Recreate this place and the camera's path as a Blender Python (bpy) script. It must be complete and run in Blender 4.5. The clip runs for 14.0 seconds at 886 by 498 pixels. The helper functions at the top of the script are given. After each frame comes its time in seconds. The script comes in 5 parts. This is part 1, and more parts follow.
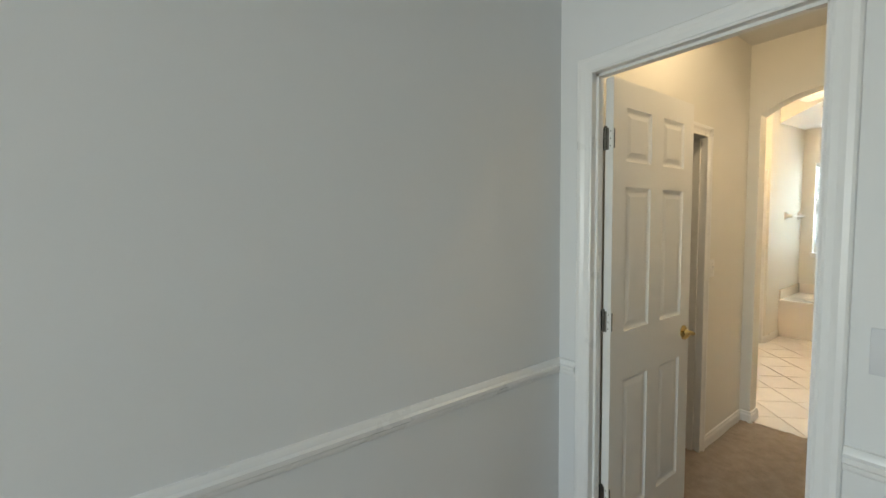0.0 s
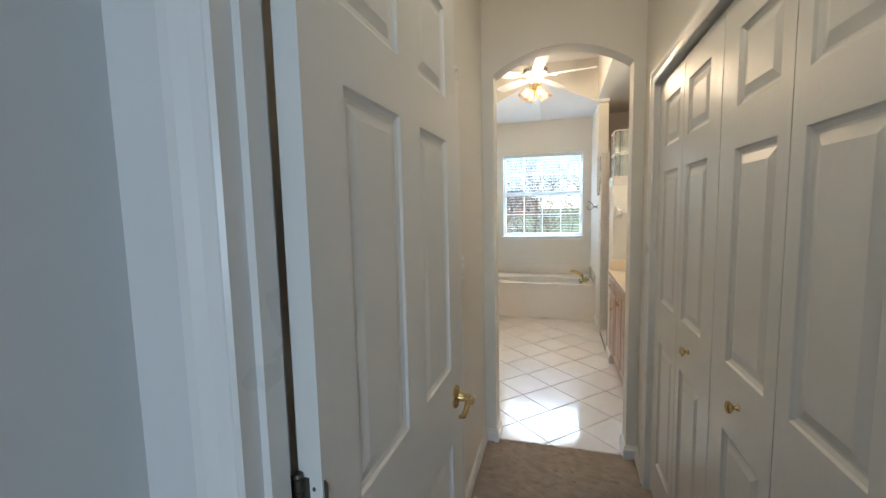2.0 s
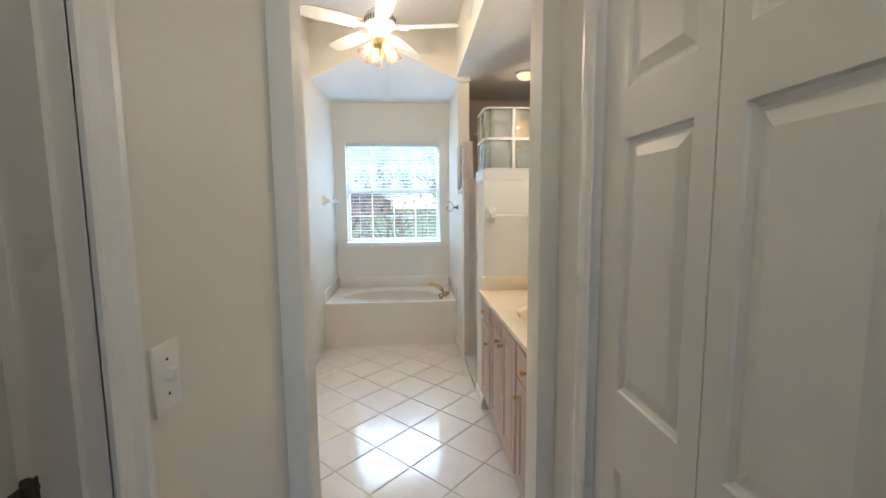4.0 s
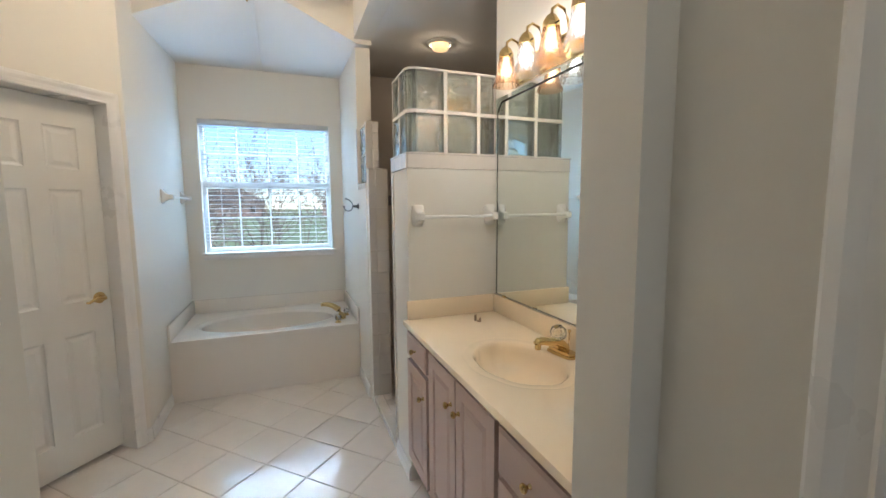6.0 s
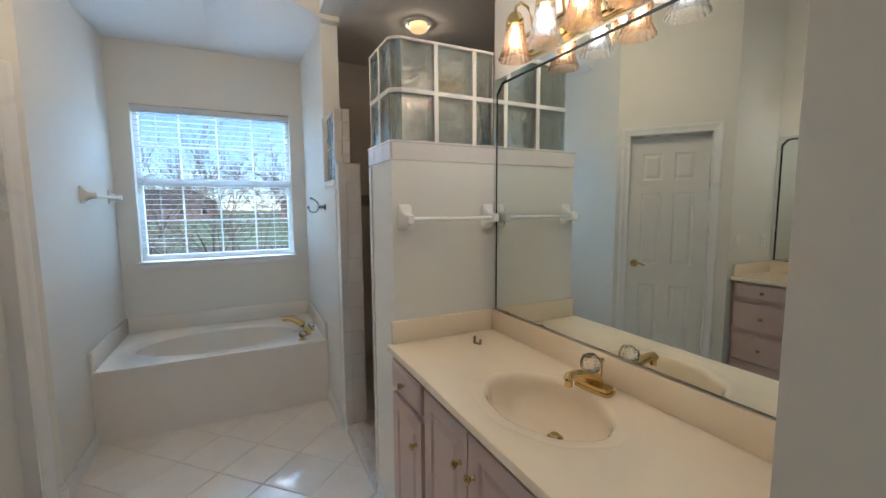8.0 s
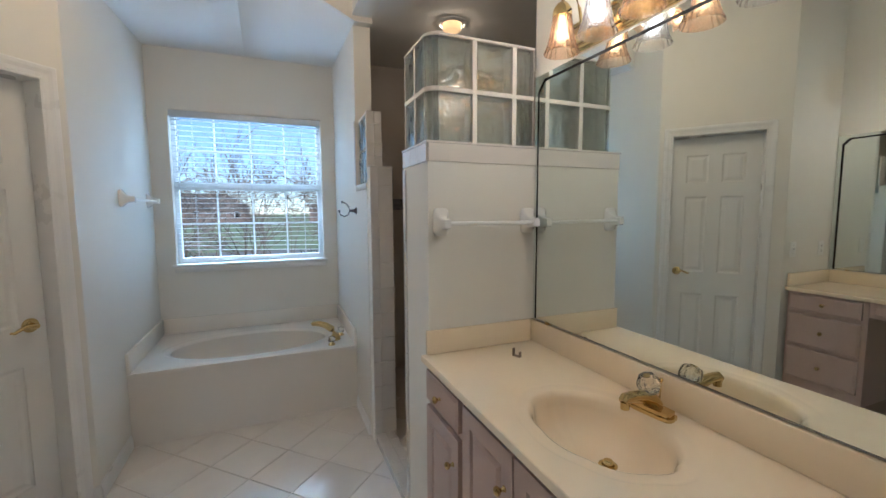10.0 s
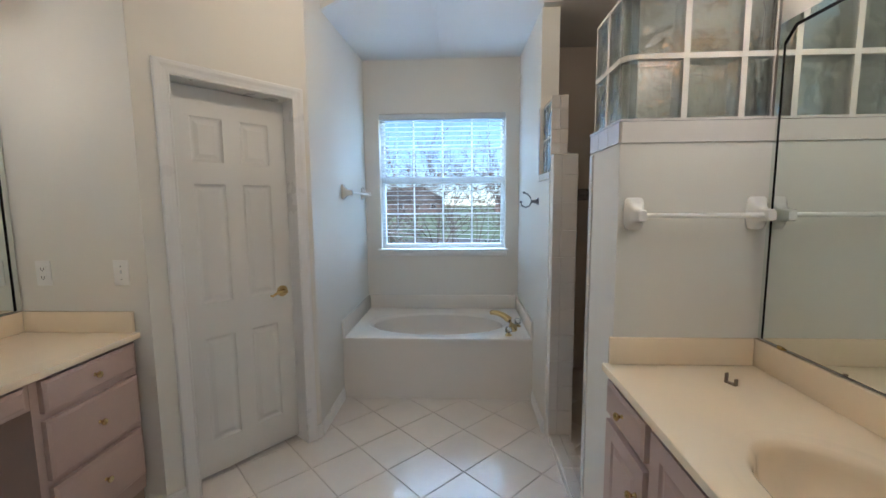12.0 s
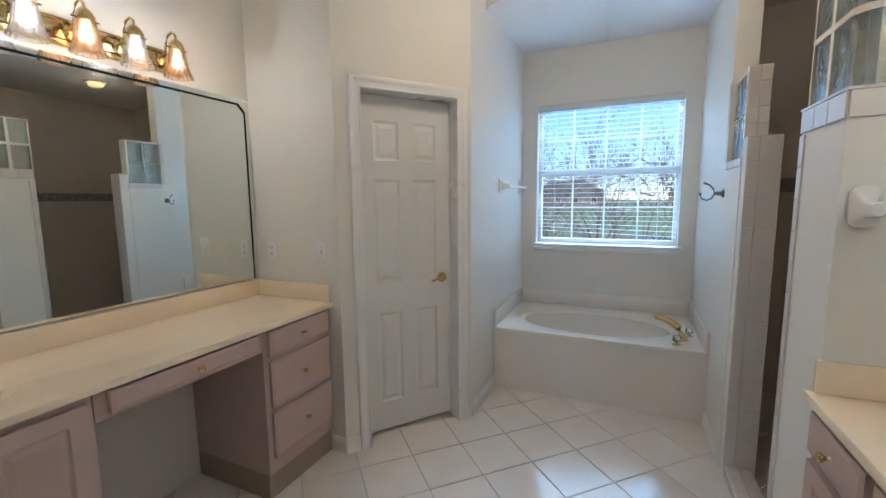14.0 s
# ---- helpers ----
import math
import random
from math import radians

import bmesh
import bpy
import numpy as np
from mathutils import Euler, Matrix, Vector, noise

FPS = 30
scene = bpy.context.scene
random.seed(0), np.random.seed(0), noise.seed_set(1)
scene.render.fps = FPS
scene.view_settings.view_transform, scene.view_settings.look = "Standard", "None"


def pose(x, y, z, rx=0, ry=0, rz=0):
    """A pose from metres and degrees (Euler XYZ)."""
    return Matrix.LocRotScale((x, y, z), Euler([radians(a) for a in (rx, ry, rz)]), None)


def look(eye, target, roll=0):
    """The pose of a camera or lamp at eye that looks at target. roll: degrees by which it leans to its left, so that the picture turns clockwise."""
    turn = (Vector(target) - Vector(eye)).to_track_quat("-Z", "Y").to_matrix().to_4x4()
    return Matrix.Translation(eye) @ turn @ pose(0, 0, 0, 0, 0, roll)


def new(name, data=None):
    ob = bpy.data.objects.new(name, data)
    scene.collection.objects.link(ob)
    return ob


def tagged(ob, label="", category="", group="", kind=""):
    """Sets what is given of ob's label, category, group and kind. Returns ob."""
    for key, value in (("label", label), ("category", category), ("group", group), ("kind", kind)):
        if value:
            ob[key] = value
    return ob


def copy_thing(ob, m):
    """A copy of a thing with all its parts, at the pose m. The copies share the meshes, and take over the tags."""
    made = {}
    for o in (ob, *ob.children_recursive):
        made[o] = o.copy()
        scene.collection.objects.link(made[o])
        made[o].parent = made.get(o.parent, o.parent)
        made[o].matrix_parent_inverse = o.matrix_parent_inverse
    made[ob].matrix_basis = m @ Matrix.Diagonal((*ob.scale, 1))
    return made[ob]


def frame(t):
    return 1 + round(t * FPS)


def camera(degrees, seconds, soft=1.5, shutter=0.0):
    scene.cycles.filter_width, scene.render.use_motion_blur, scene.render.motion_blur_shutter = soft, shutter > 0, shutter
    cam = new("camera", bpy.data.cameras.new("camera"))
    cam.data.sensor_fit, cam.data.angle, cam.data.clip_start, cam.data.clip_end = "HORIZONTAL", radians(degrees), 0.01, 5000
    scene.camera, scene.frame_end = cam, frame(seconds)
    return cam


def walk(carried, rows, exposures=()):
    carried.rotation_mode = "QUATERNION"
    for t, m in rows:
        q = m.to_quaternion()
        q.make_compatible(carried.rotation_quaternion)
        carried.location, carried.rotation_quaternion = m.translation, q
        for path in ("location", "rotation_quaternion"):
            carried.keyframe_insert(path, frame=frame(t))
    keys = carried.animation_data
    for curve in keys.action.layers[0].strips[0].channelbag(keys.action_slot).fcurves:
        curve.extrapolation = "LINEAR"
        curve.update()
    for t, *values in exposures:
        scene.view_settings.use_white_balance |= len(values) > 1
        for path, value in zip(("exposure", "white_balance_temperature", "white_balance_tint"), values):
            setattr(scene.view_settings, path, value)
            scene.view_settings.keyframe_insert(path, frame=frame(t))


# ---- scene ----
cam = camera(94.6, 14.0)
PATH = [
    (0, (2.384, 0.966, 1.543), (3.58, 2.563, 1.415), -0.7),
    (0.5, (2.629, 1.241, 1.54), (4.124, 2.562, 1.4), -1.1),
    (1, (2.884, 1.401, 1.525), (4.589, 2.435, 1.37), -1.0),
    (1.5, (3.228, 1.482, 1.532), (5.064, 2.257, 1.356), -1.2),
    (2, (3.531, 1.611, 1.508), (5.445, 2.155, 1.312), -1.3),
    (2.2, (3.651, 1.66, 1.515), (5.588, 2.119, 1.318), -1.1),
    (2.5, (3.805, 1.701, 1.519), (5.763, 2.052, 1.311), -1.2),
    (3, (4.135, 1.664, 1.509), (6.116, 1.841, 1.299), -0.9),
    (5.3, (5.32, 1.636, 1.501), (7.234, 1.1, 1.284), -0.6),
    (5.5, (5.406, 1.664, 1.506), (7.304, 1.074, 1.287), -0.6),
    (5.8, (5.525, 1.69, 1.506), (7.4, 1.027, 1.287), -0.6),
    (6, (5.575, 1.703, 1.491), (7.435, 0.998, 1.281), -0.4),
    (6.5, (5.727, 1.664, 1.488), (7.553, 0.877, 1.271), -0.4),
    (7, (5.84, 1.668, 1.484), (7.642, 0.824, 1.273), -0.4),
    (7.5, (5.915, 1.683, 1.486), (7.703, 0.809, 1.281), -0.4),
    (10, (6.061, 1.699, 1.485), (7.901, 0.937, 1.301), -0.3),
    (10.5, (6.107, 1.665, 1.473), (8.005, 1.063, 1.284), -0.4),
    (11, (6.124, 1.674, 1.474), (8.074, 1.276, 1.279), -0.4),
    (11.5, (6.136, 1.67, 1.474), (8.119, 1.52, 1.269), -0.3),
    (12, (6.132, 1.668, 1.482), (8.118, 1.766, 1.262), -0.5),
    (12.5, (6.131, 1.662, 1.475), (8.092, 1.988, 1.25), -0.6),
    (13, (6.124, 1.654, 1.465), (8.042, 2.175, 1.24), -0.7),
    (13.2, (6.126, 1.662, 1.478), (8.023, 2.248, 1.241), -0.6),
    (13.5, (6.115, 1.658, 1.468), (7.982, 2.338, 1.236), -0.7),
    (14, (6.1, 1.661, 1.473), (7.91, 2.478, 1.233), -0.6),
]
EXPOSURES = [(0, 2.85, 9000, 10), (1, 2.5, 8000, 10), (2, 2.5, 6800, 10), (3, 2.6, 6350, 10), (5.3, 2.3, 6250, 10), (7.5, 1.88, 5900, 10), (10, 1.75, 5850, 10), (14, 1.92, 5700, 10)]
walk(cam, [(t, look(eye, target, roll)) for t, eye, target, roll in PATH], EXPOSURES)

# ---- world and large lights ----
world = bpy.data.worlds.new("sky")
scene.world = world
world.use_nodes = True
wn = world.node_tree.nodes
sky = wn.new("ShaderNodeTexSky")
sky.sky_type, sky.sun_disc = "NISHITA", False
sky.altitude, sky.dust_density, sky.ozone_density = 2500, 0.2, 3.0
sky.sun_elevation, sky.sun_rotation = radians(38), radians(160)
wn["Background"].inputs["Strength"].default_value = 0.068
world.node_tree.links.new(sky.outputs[0], wn["Background"].inputs["Color"])

sun = new("sun", bpy.data.lights.new("sun", "SUN"))
sun.data.energy, sun.data.angle, sun.data.color = 2.6, radians(0.5), (1, 0.95, 0.87)
sun.matrix_world = look((0, 0, 30), (14, -20, 0))


def area_lamp(name, eye, target, w, h, watts, color):
    lamp = new(name, bpy.data.lights.new(name, "AREA"))
    lamp.data.shape, lamp.data.size, lamp.data.size_y = "RECTANGLE", w, h
    lamp.data.energy, lamp.data.color = watts, color
    lamp.matrix_world = look(eye, target)
    return lamp


def bulb_lamp(place, watts, color, radius=0.03):
    lamp = new("bulb_light", bpy.data.lights.new("bulb_light", "POINT"))
    lamp.data.energy, lamp.data.color, lamp.data.shadow_soft_size = watts, color, radius
    lamp.location = place
    return lamp


# daylight of the bedroom window, behind the start of the walk
area_lamp("bedroom_daylight", (-1.15, 0.9, 1.5), (4.0, 1.5, 1.2), 1.7, 1.4, 12.5, (0.56, 0.76, 1.0))
# unseen area lamp added outside, above the bathroom window's head, to strengthen its sky light
area_lamp("bathroom_daylight_fill", (12.6, 1.86, 4.1), (9.6, 1.86, 1.3), 2.8, 2.0, 235, (0.54, 0.77, 1.0))
WARM, COOL = (1.0, 0.77, 0.53), (0.93, 0.96, 1.0)
SCONCE_W, FAN_W, CAN_W, HALL_W = 0.50, 2.0, 0.5, 1.75


# ---- materials ----
def material(name, color, rough=0.5, metal=0.0, var=0.06, scale=6.0, fine=120.0, bump=0.05, rough_var=0.1, coat=0.0, each=0.0, spec=0.5):
    m = bpy.data.materials.new(name)
    m.use_nodes = True
    nt = m.node_tree
    b = nt.nodes["Principled BSDF"]
    b.inputs["Metallic"].default_value = metal
    b.inputs["Coat Weight"].default_value = coat
    b.inputs["Specular IOR Level"].default_value = spec
    co = nt.nodes.new("ShaderNodeTexCoord")
    geo = nt.nodes.new("ShaderNodeNewGeometry")
    big = nt.nodes.new("ShaderNodeTexNoise")
    big.inputs["Scale"].default_value, big.inputs["Detail"].default_value = scale, 4
    small = nt.nodes.new("ShaderNodeTexNoise")
    small.inputs["Scale"].default_value, small.inputs["Detail"].default_value = fine, 3
    for n in (big, small):
        nt.links.new(geo.outputs["Position"], n.inputs["Vector"])
    mix = nt.nodes.new("ShaderNodeMix")
    mix.data_type = "RGBA"
    mix.inputs["A"].default_value = (*[max(0, c * (1 - var)) for c in color], 1)
    mix.inputs["B"].default_value = (*[min(1, c * (1 + var)) for c in color], 1)
    avg = nt.nodes.new("ShaderNodeMath")
    avg.operation = "MULTIPLY_ADD"
    avg.inputs[1].default_value, avg.inputs[2].default_value = 0.35, 0.325
    nt.links.new(small.outputs["Fac"], avg.inputs[0])
    add = nt.nodes.new("ShaderNodeMath")
    add.operation = "ADD"
    nt.links.new(big.outputs["Fac"], add.inputs[0])
    nt.links.new(avg.outputs[0], add.inputs[1])
    sub = nt.nodes.new("ShaderNodeMath")
    sub.operation = "SUBTRACT"
    sub.inputs[1].default_value = 0.5
    sub.use_clamp = True
    nt.links.new(add.outputs[0], sub.inputs[0])
    nt.links.new(sub.outputs[0], mix.inputs["Factor"])
    out = mix.outputs["Result"]
    if each:
        info = nt.nodes.new("ShaderNodeObjectInfo")
        ran = nt.nodes.new("ShaderNodeMapRange")
        ran.inputs["To Min"].default_value, ran.inputs["To Max"].default_value = 1 - each, 1 + each
        nt.links.new(info.outputs["Random"], ran.inputs["Value"])
        hsv = nt.nodes.new("ShaderNodeHueSaturation")
        nt.links.new(out, hsv.inputs["Color"])
        nt.links.new(ran.outputs[0], hsv.inputs["Value"])
        out = hsv.outputs[0]
    nt.links.new(out, b.inputs["Base Color"])
    rr = nt.nodes.new("ShaderNodeMapRange")
    rr.inputs["To Min"].default_value, rr.inputs["To Max"].default_value = max(0.0, rough - rough_var), min(1, rough + rough_var)
    nt.links.new(big.outputs["Fac"], rr.inputs["Value"])
    nt.links.new(rr.outputs[0], b.inputs["Roughness"])
    if bump:
        bn = nt.nodes.new("ShaderNodeBump")
        bn.inputs["Strength"].default_value, bn.inputs["Distance"].default_value = bump, 0.004
        nt.links.new(small.outputs["Fac"], bn.inputs["Height"])
        nt.links.new(bn.outputs[0], b.inputs["Normal"])
    return m


def glass_material(name, color, rough=0.0, bump=0.0, scale=20.0, ior=1.45, stretch=(1, 1, 1), milk=0.0, soft_light=False, cloud=0.25):
    m = bpy.data.materials.new(name)
    m.use_nodes = True
    nt = m.node_tree
    nt.nodes.remove(nt.nodes["Principled BSDF"])
    g = nt.nodes.new("ShaderNodeBsdfGlass")
    g.inputs["Color"].default_value = (*color, 1)
    g.inputs["Roughness"].default_value, g.inputs["IOR"].default_value = rough, ior
    nt.links.new(g.outputs[0], nt.nodes["Material Output"].inputs["Surface"])
    if bump:
        geo = nt.nodes.new("ShaderNodeNewGeometry")
        mp = nt.nodes.new("ShaderNodeMapping")
        mp.inputs["Scale"].default_value = stretch
        n = nt.nodes.new("ShaderNodeTexNoise")
        n.inputs["Scale"].default_value, n.inputs["Detail"].default_value, n.inputs["Distortion"].default_value = scale, 0.6, 2.2
        bn = nt.nodes.new("ShaderNodeBump")
        bn.inputs["Strength"].default_value, bn.inputs["Distance"].default_value = bump, 0.035
        nt.links.new(geo.outputs["Position"], mp.inputs["Vector"])
        nt.links.new(mp.outputs[0], n.inputs["Vector"])
        nt.links.new(n.outputs["Fac"], bn.inputs["Height"])
        nt.links.new(bn.outputs[0], g.inputs["Normal"])
    if milk:
        d = nt.nodes.new("ShaderNodeBsdfTranslucent" if soft_light else "ShaderNodeBsdfGlossy")
        d.inputs["Color"].default_value = (*color, 1)
        if not soft_light:
            d.inputs["Roughness"].default_value = 0.03
        nt.links.new(bn.outputs[0], d.inputs["Normal"])
        gl = nt.nodes.new("ShaderNodeBsdfDiffuse")
        gl.inputs["Color"].default_value = (*[0.7 * c for c in color], 1)
        m1, m2 = nt.nodes.new("ShaderNodeMixShader"), nt.nodes.new("ShaderNodeMixShader")
        m1.inputs[0].default_value, m2.inputs[0].default_value = cloud, milk
        nt.links.new(d.outputs[0], m1.inputs[1])
        nt.links.new(gl.outputs[0], m1.inputs[2])
        nt.links.new(g.outputs[0], m2.inputs[1])
        nt.links.new(m1.outputs[0], m2.inputs[2])
        nt.links.new(m2.outputs[0], nt.nodes["Material Output"].inputs["Surface"])
    return m


def glow_material(name, color, strength):
    m = bpy.data.materials.new(name)
    m.use_nodes = True
    b = m.node_tree.nodes["Principled BSDF"]
    b.inputs["Base Color"].default_value = (*color, 1)
    b.inputs["Emission Color"].default_value = (*color, 1)
    b.inputs["Emission Strength"].default_value = strength
    return m


WALL = material("painted_wall", (0.73, 0.71, 0.655), 0.55, var=0.02, scale=1.6, fine=160, bump=0.05)
BEDWALL = material("bedroom_wall_paint", (0.70, 0.71, 0.71), 0.6, var=0.025, scale=1.4, fine=160, bump=0.04)
CEIL = material("ceiling_paint", (0.75, 0.74, 0.72), 0.8, var=0.02, scale=2, fine=140, bump=0.2)
TRIM = material("gloss_trim_paint", (0.78, 0.78, 0.77), 0.3, var=0.02, scale=5, fine=200, bump=0.02)
DOORW = material("door_paint", (0.75, 0.75, 0.73), 0.38, var=0.03, scale=3, fine=90, bump=0.06)
CARPET = material("carpet", (0.34, 0.28, 0.235), 0.95, var=0.3, scale=14, fine=110, bump=0.9, spec=0.1)
TILE = material("floor_tile", (0.78, 0.73, 0.675), 0.10, var=0.06, scale=7, fine=26, bump=0.13, rough_var=0.05, each=0.04)
GROUT = material("grout", (0.56, 0.50, 0.44), 0.9, var=0.15, fine=200, bump=0.3)
WTILE = material("shower_tile", (0.66, 0.62, 0.58), 0.12, var=0.03, scale=5, fine=40, bump=0.03, rough_var=0.04, each=0.03)
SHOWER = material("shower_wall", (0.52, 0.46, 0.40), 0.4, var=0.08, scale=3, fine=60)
MORTAR = material("white_mortar", (0.68, 0.65, 0.59), 0.7, var=0.05)
BAND = material("decor_band", (0.22, 0.21, 0.21), 0.3, var=0.8, scale=28, fine=60)
MARBLE = material("cultured_marble", (0.88, 0.745, 0.56), 0.12, var=0.025, scale=3, fine=20, bump=0.01, rough_var=0.04, coat=0.3)
TUBM = material("tub_acrylic", (0.78, 0.73, 0.66), 0.2, var=0.02, scale=3, fine=20, bump=0.01, rough_var=0.05)
WOOD = material("pickled_oak", (0.51, 0.38, 0.33), 0.42, var=0.09, scale=5, fine=70, bump=0.08)
BASEV = material("tan_vinyl_base", (0.34, 0.27, 0.20), 0.5, var=0.05, scale=4, fine=60)
BRASS = material("polished_brass", (0.66, 0.50, 0.24), 0.07, metal=1.0, var=0.08, scale=20, bump=0.0, rough_var=0.04)
STEEL = material("aged_hinge_metal", (0.13, 0.12, 0.105), 0.38, metal=1.0, var=0.25, scale=40, bump=0.05)
CHROME = material("dark_nickel", (0.26, 0.26, 0.28), 0.16, metal=1.0, var=0.04, bump=0, rough_var=0.05)
CERAMIC = material("white_ceramic", (0.80, 0.79, 0.77), 0.1, var=0.02, bump=0.0, rough_var=0.03)
PLASTIC = material("white_plastic", (0.80, 0.80, 0.78), 0.3, var=0.02, bump=0.0)
DARK = material("dark_gap", (0.012, 0.012, 0.012), 0.8, spec=0.1)
VINYL = material("blind_vinyl", (0.62, 0.65, 0.68), 0.35, var=0.02, bump=0.0)
MIRROR = material("mirror_silver", (0.80, 0.85, 0.82), 0.012, metal=1.0, var=0.0, bump=0.0, rough_var=0.004)
GLASSB = glass_material("wavy_block_glass", (0.96, 0.985, 0.97), 0.0, 0.03, 40.0, 1.16, (1.3, 1.3, 1.0), 0.20, cloud=0.08)
PANE = glass_material("window_glass", (0.97, 0.99, 1.0), 0.0, ior=1.01)
SHADEG = glass_material("fluted_shade_glass", (0.98, 0.97, 0.96), 0.03, 0.3, 90.0, 1.3, (1, 1, 1), 0.012, True)
# copy of the clear shade glass with the warm bulbs' glow tinted into its colour
PINKG = glass_material("warm_lit_shade_glass", (1.0, 0.88, 0.78), 0.03, 0.3, 90.0, 1.3, (1, 1, 1), 0.012, True)
CRYSTAL = glass_material("crystal_acrylic", (0.97, 0.98, 0.98), 0.02, 0.2, 60.0)
BULBW = glow_material("warm_bulb", (1.0, 0.78, 0.52), 0.9)
BULBC = glow_material("cool_bulb", (0.93, 0.97, 1.0), 1.0)
CANGLOW = glow_material("can_diffuser", (1.0, 0.60, 0.28), 0.3)
CLIPM = material("brown_clip", (0.22, 0.15, 0.10), 0.5)
GRASS = material("lawn", (0.085, 0.115, 0.055), 0.9, var=0.4, scale=0.6, fine=12, bump=0.6)
ASPHALT = material("asphalt", (0.07, 0.07, 0.075), 0.9, var=0.2, scale=2, fine=60)
BARK = material("bark", (0.15, 0.11, 0.09), 0.9, var=0.3, scale=4, fine=30, bump=0.4)
LEAFM = material("evergreen_leaf", (0.075, 0.10, 0.075), 0.7, var=0.5, scale=2, fine=10)
BRICKM = material("house_brick", (0.26, 0.17, 0.14), 0.9, var=0.2, scale=3, fine=20)
ROOFM = material("roof_shingle", (0.09, 0.085, 0.09), 0.9, var=0.3, scale=3, fine=12)
# bedroom switch plate, darker and bluer than the white plastic plates
PLATEW = material("blue_grey_plate", (0.62, 0.63, 0.65), 0.45, var=0.02, bump=0.0)
CARM = material("car_paint", (0.05, 0.09, 0.22), 0.2, coat=0.6)
RUBBER = material("rubber", (0.02, 0.02, 0.02), 0.8)


# ---- mesh helpers ----
def mesh_object(name, bm, mat, smooth=False):
    me = bpy.data.meshes.new(name)
    bmesh.ops.recalc_face_normals(bm, faces=bm.faces)
    bm.to_mesh(me)
    bm.free()
    for m in (mat if isinstance(mat, (list, tuple)) else [mat]):
        me.materials.append(m)
    if smooth:
        for p in me.polygons:
            p.use_smooth = True
        me.set_sharp_from_angle(angle=radians(38))
    return new(name, me)


def thing(name, m, label, category, group=""):
    ob = new(name)
    ob.empty_display_size = 0.1
    ob.matrix_world = m
    return tagged(ob, label, category, group)


def part(name, bm, mat, parent, label="", smooth=True, m=None):
    ob = mesh_object(name, bm, mat, smooth)
    ob.parent = parent
    if m is not None:
        ob.matrix_basis = m
    return tagged(ob, label)


def structure(name, bm, mat, label, category, smooth=False):
    return tagged(mesh_object(name, bm, mat, smooth), label, category, kind="structure")


def fresh(*adders):
    bm = bmesh.new()
    for f, *a in adders:
        f(bm, *a)
    return bm


def box(bm, x0, x1, y0, y1, z0, z1, bevel=0.0):
    vs = bmesh.ops.create_cube(bm, size=1)["verts"]
    for v in vs:
        v.co = Vector(((x0 + x1) / 2 + v.co.x * (x1 - x0), (y0 + y1) / 2 + v.co.y * (y1 - y0), (z0 + z1) / 2 + v.co.z * (z1 - z0)))
    if bevel:
        es = list({e for v in vs for e in v.link_edges})
        bmesh.ops.bevel(bm, geom=es, offset=bevel, segments=2, affect="EDGES", profile=0.5)


def prism(bm, outline, z0, z1):
    """A plan outline (x, y) raised from z0 to z1."""
    lo = [bm.verts.new((x, y, z0)) for x, y in outline]
    hi = [bm.verts.new((x, y, z1)) for x, y in outline]
    n = len(outline)
    bm.faces.new(lo[::-1])
    bm.faces.new(hi)
    for i in range(n):
        bm.faces.new((lo[i], lo[(i + 1) % n], hi[(i + 1) % n], hi[i]))


def slab(bm, outline, origin, u, v, depth):
    """An outline in the plane of u and v, thickened along depth."""
    o, u, v, d = Vector(origin), Vector(u), Vector(v), Vector(depth)
    a = [bm.verts.new(o + u * p + v * q) for p, q in outline]
    b = [bm.verts.new(o + u * p + v * q + d) for p, q in outline]
    n = len(a)
    bm.faces.new(a[::-1])
    bm.faces.new(b)
    for i in range(n):
        bm.faces.new((a[i], a[(i + 1) % n], b[(i + 1) % n], b[i]))


def lathe(bm, profile, m=Matrix(), n=24, flute=0.0, flutes=0):
    """(radius, height) turned about z."""
    rings = []
    for r, h in profile:
        ring = []
        for i in range(n):
            a = 2 * math.pi * i / n
            k = r * (1 + (flute * math.cos(flutes * a) if flutes else 0))
            ring.append(bm.verts.new(m @ Vector((k * math.cos(a), k * math.sin(a), h))))
        rings.append(ring)
    for p, q in zip(rings, rings[1:]):
        for i in range(n):
            bm.faces.new((p[i], p[(i + 1) % n], q[(i + 1) % n], q[i]))
    if profile[0][0] > 1e-4:
        bm.faces.new(rings[0][::-1])
    if profile[-1][0] > 1e-4:
        bm.faces.new(rings[-1])
    bmesh.ops.remove_doubles(bm, verts=[v for r in rings for v in r], dist=1e-6)


def tube(bm, points, radii, n=10, caps=True):
    pts = [Vector(p) for p in points]
    radii = radii if isinstance(radii, (list, tuple)) else [radii] * len(pts)
    rings = []
    for i, p in enumerate(pts):
        d = (pts[min(i + 1, len(pts) - 1)] - pts[max(i - 1, 0)]).normalized()
        a = d.cross(Vector((0, 0, 1)) if abs(d.z) < 0.9 else Vector((0, 1, 0))).normalized()
        b = d.cross(a)
        rings.append([bm.verts.new(p + (a * math.cos(2 * math.pi * k / n) + b * math.sin(2 * math.pi * k / n)) * radii[i]) for k in range(n)])
    for p, q in zip(rings, rings[1:]):
        for k in range(n):
            bm.faces.new((p[k], p[(k + 1) % n], q[(k + 1) % n], q[k]))
    if caps:
        bm.faces.new(rings[0][::-1])
        bm.faces.new(rings[-1])


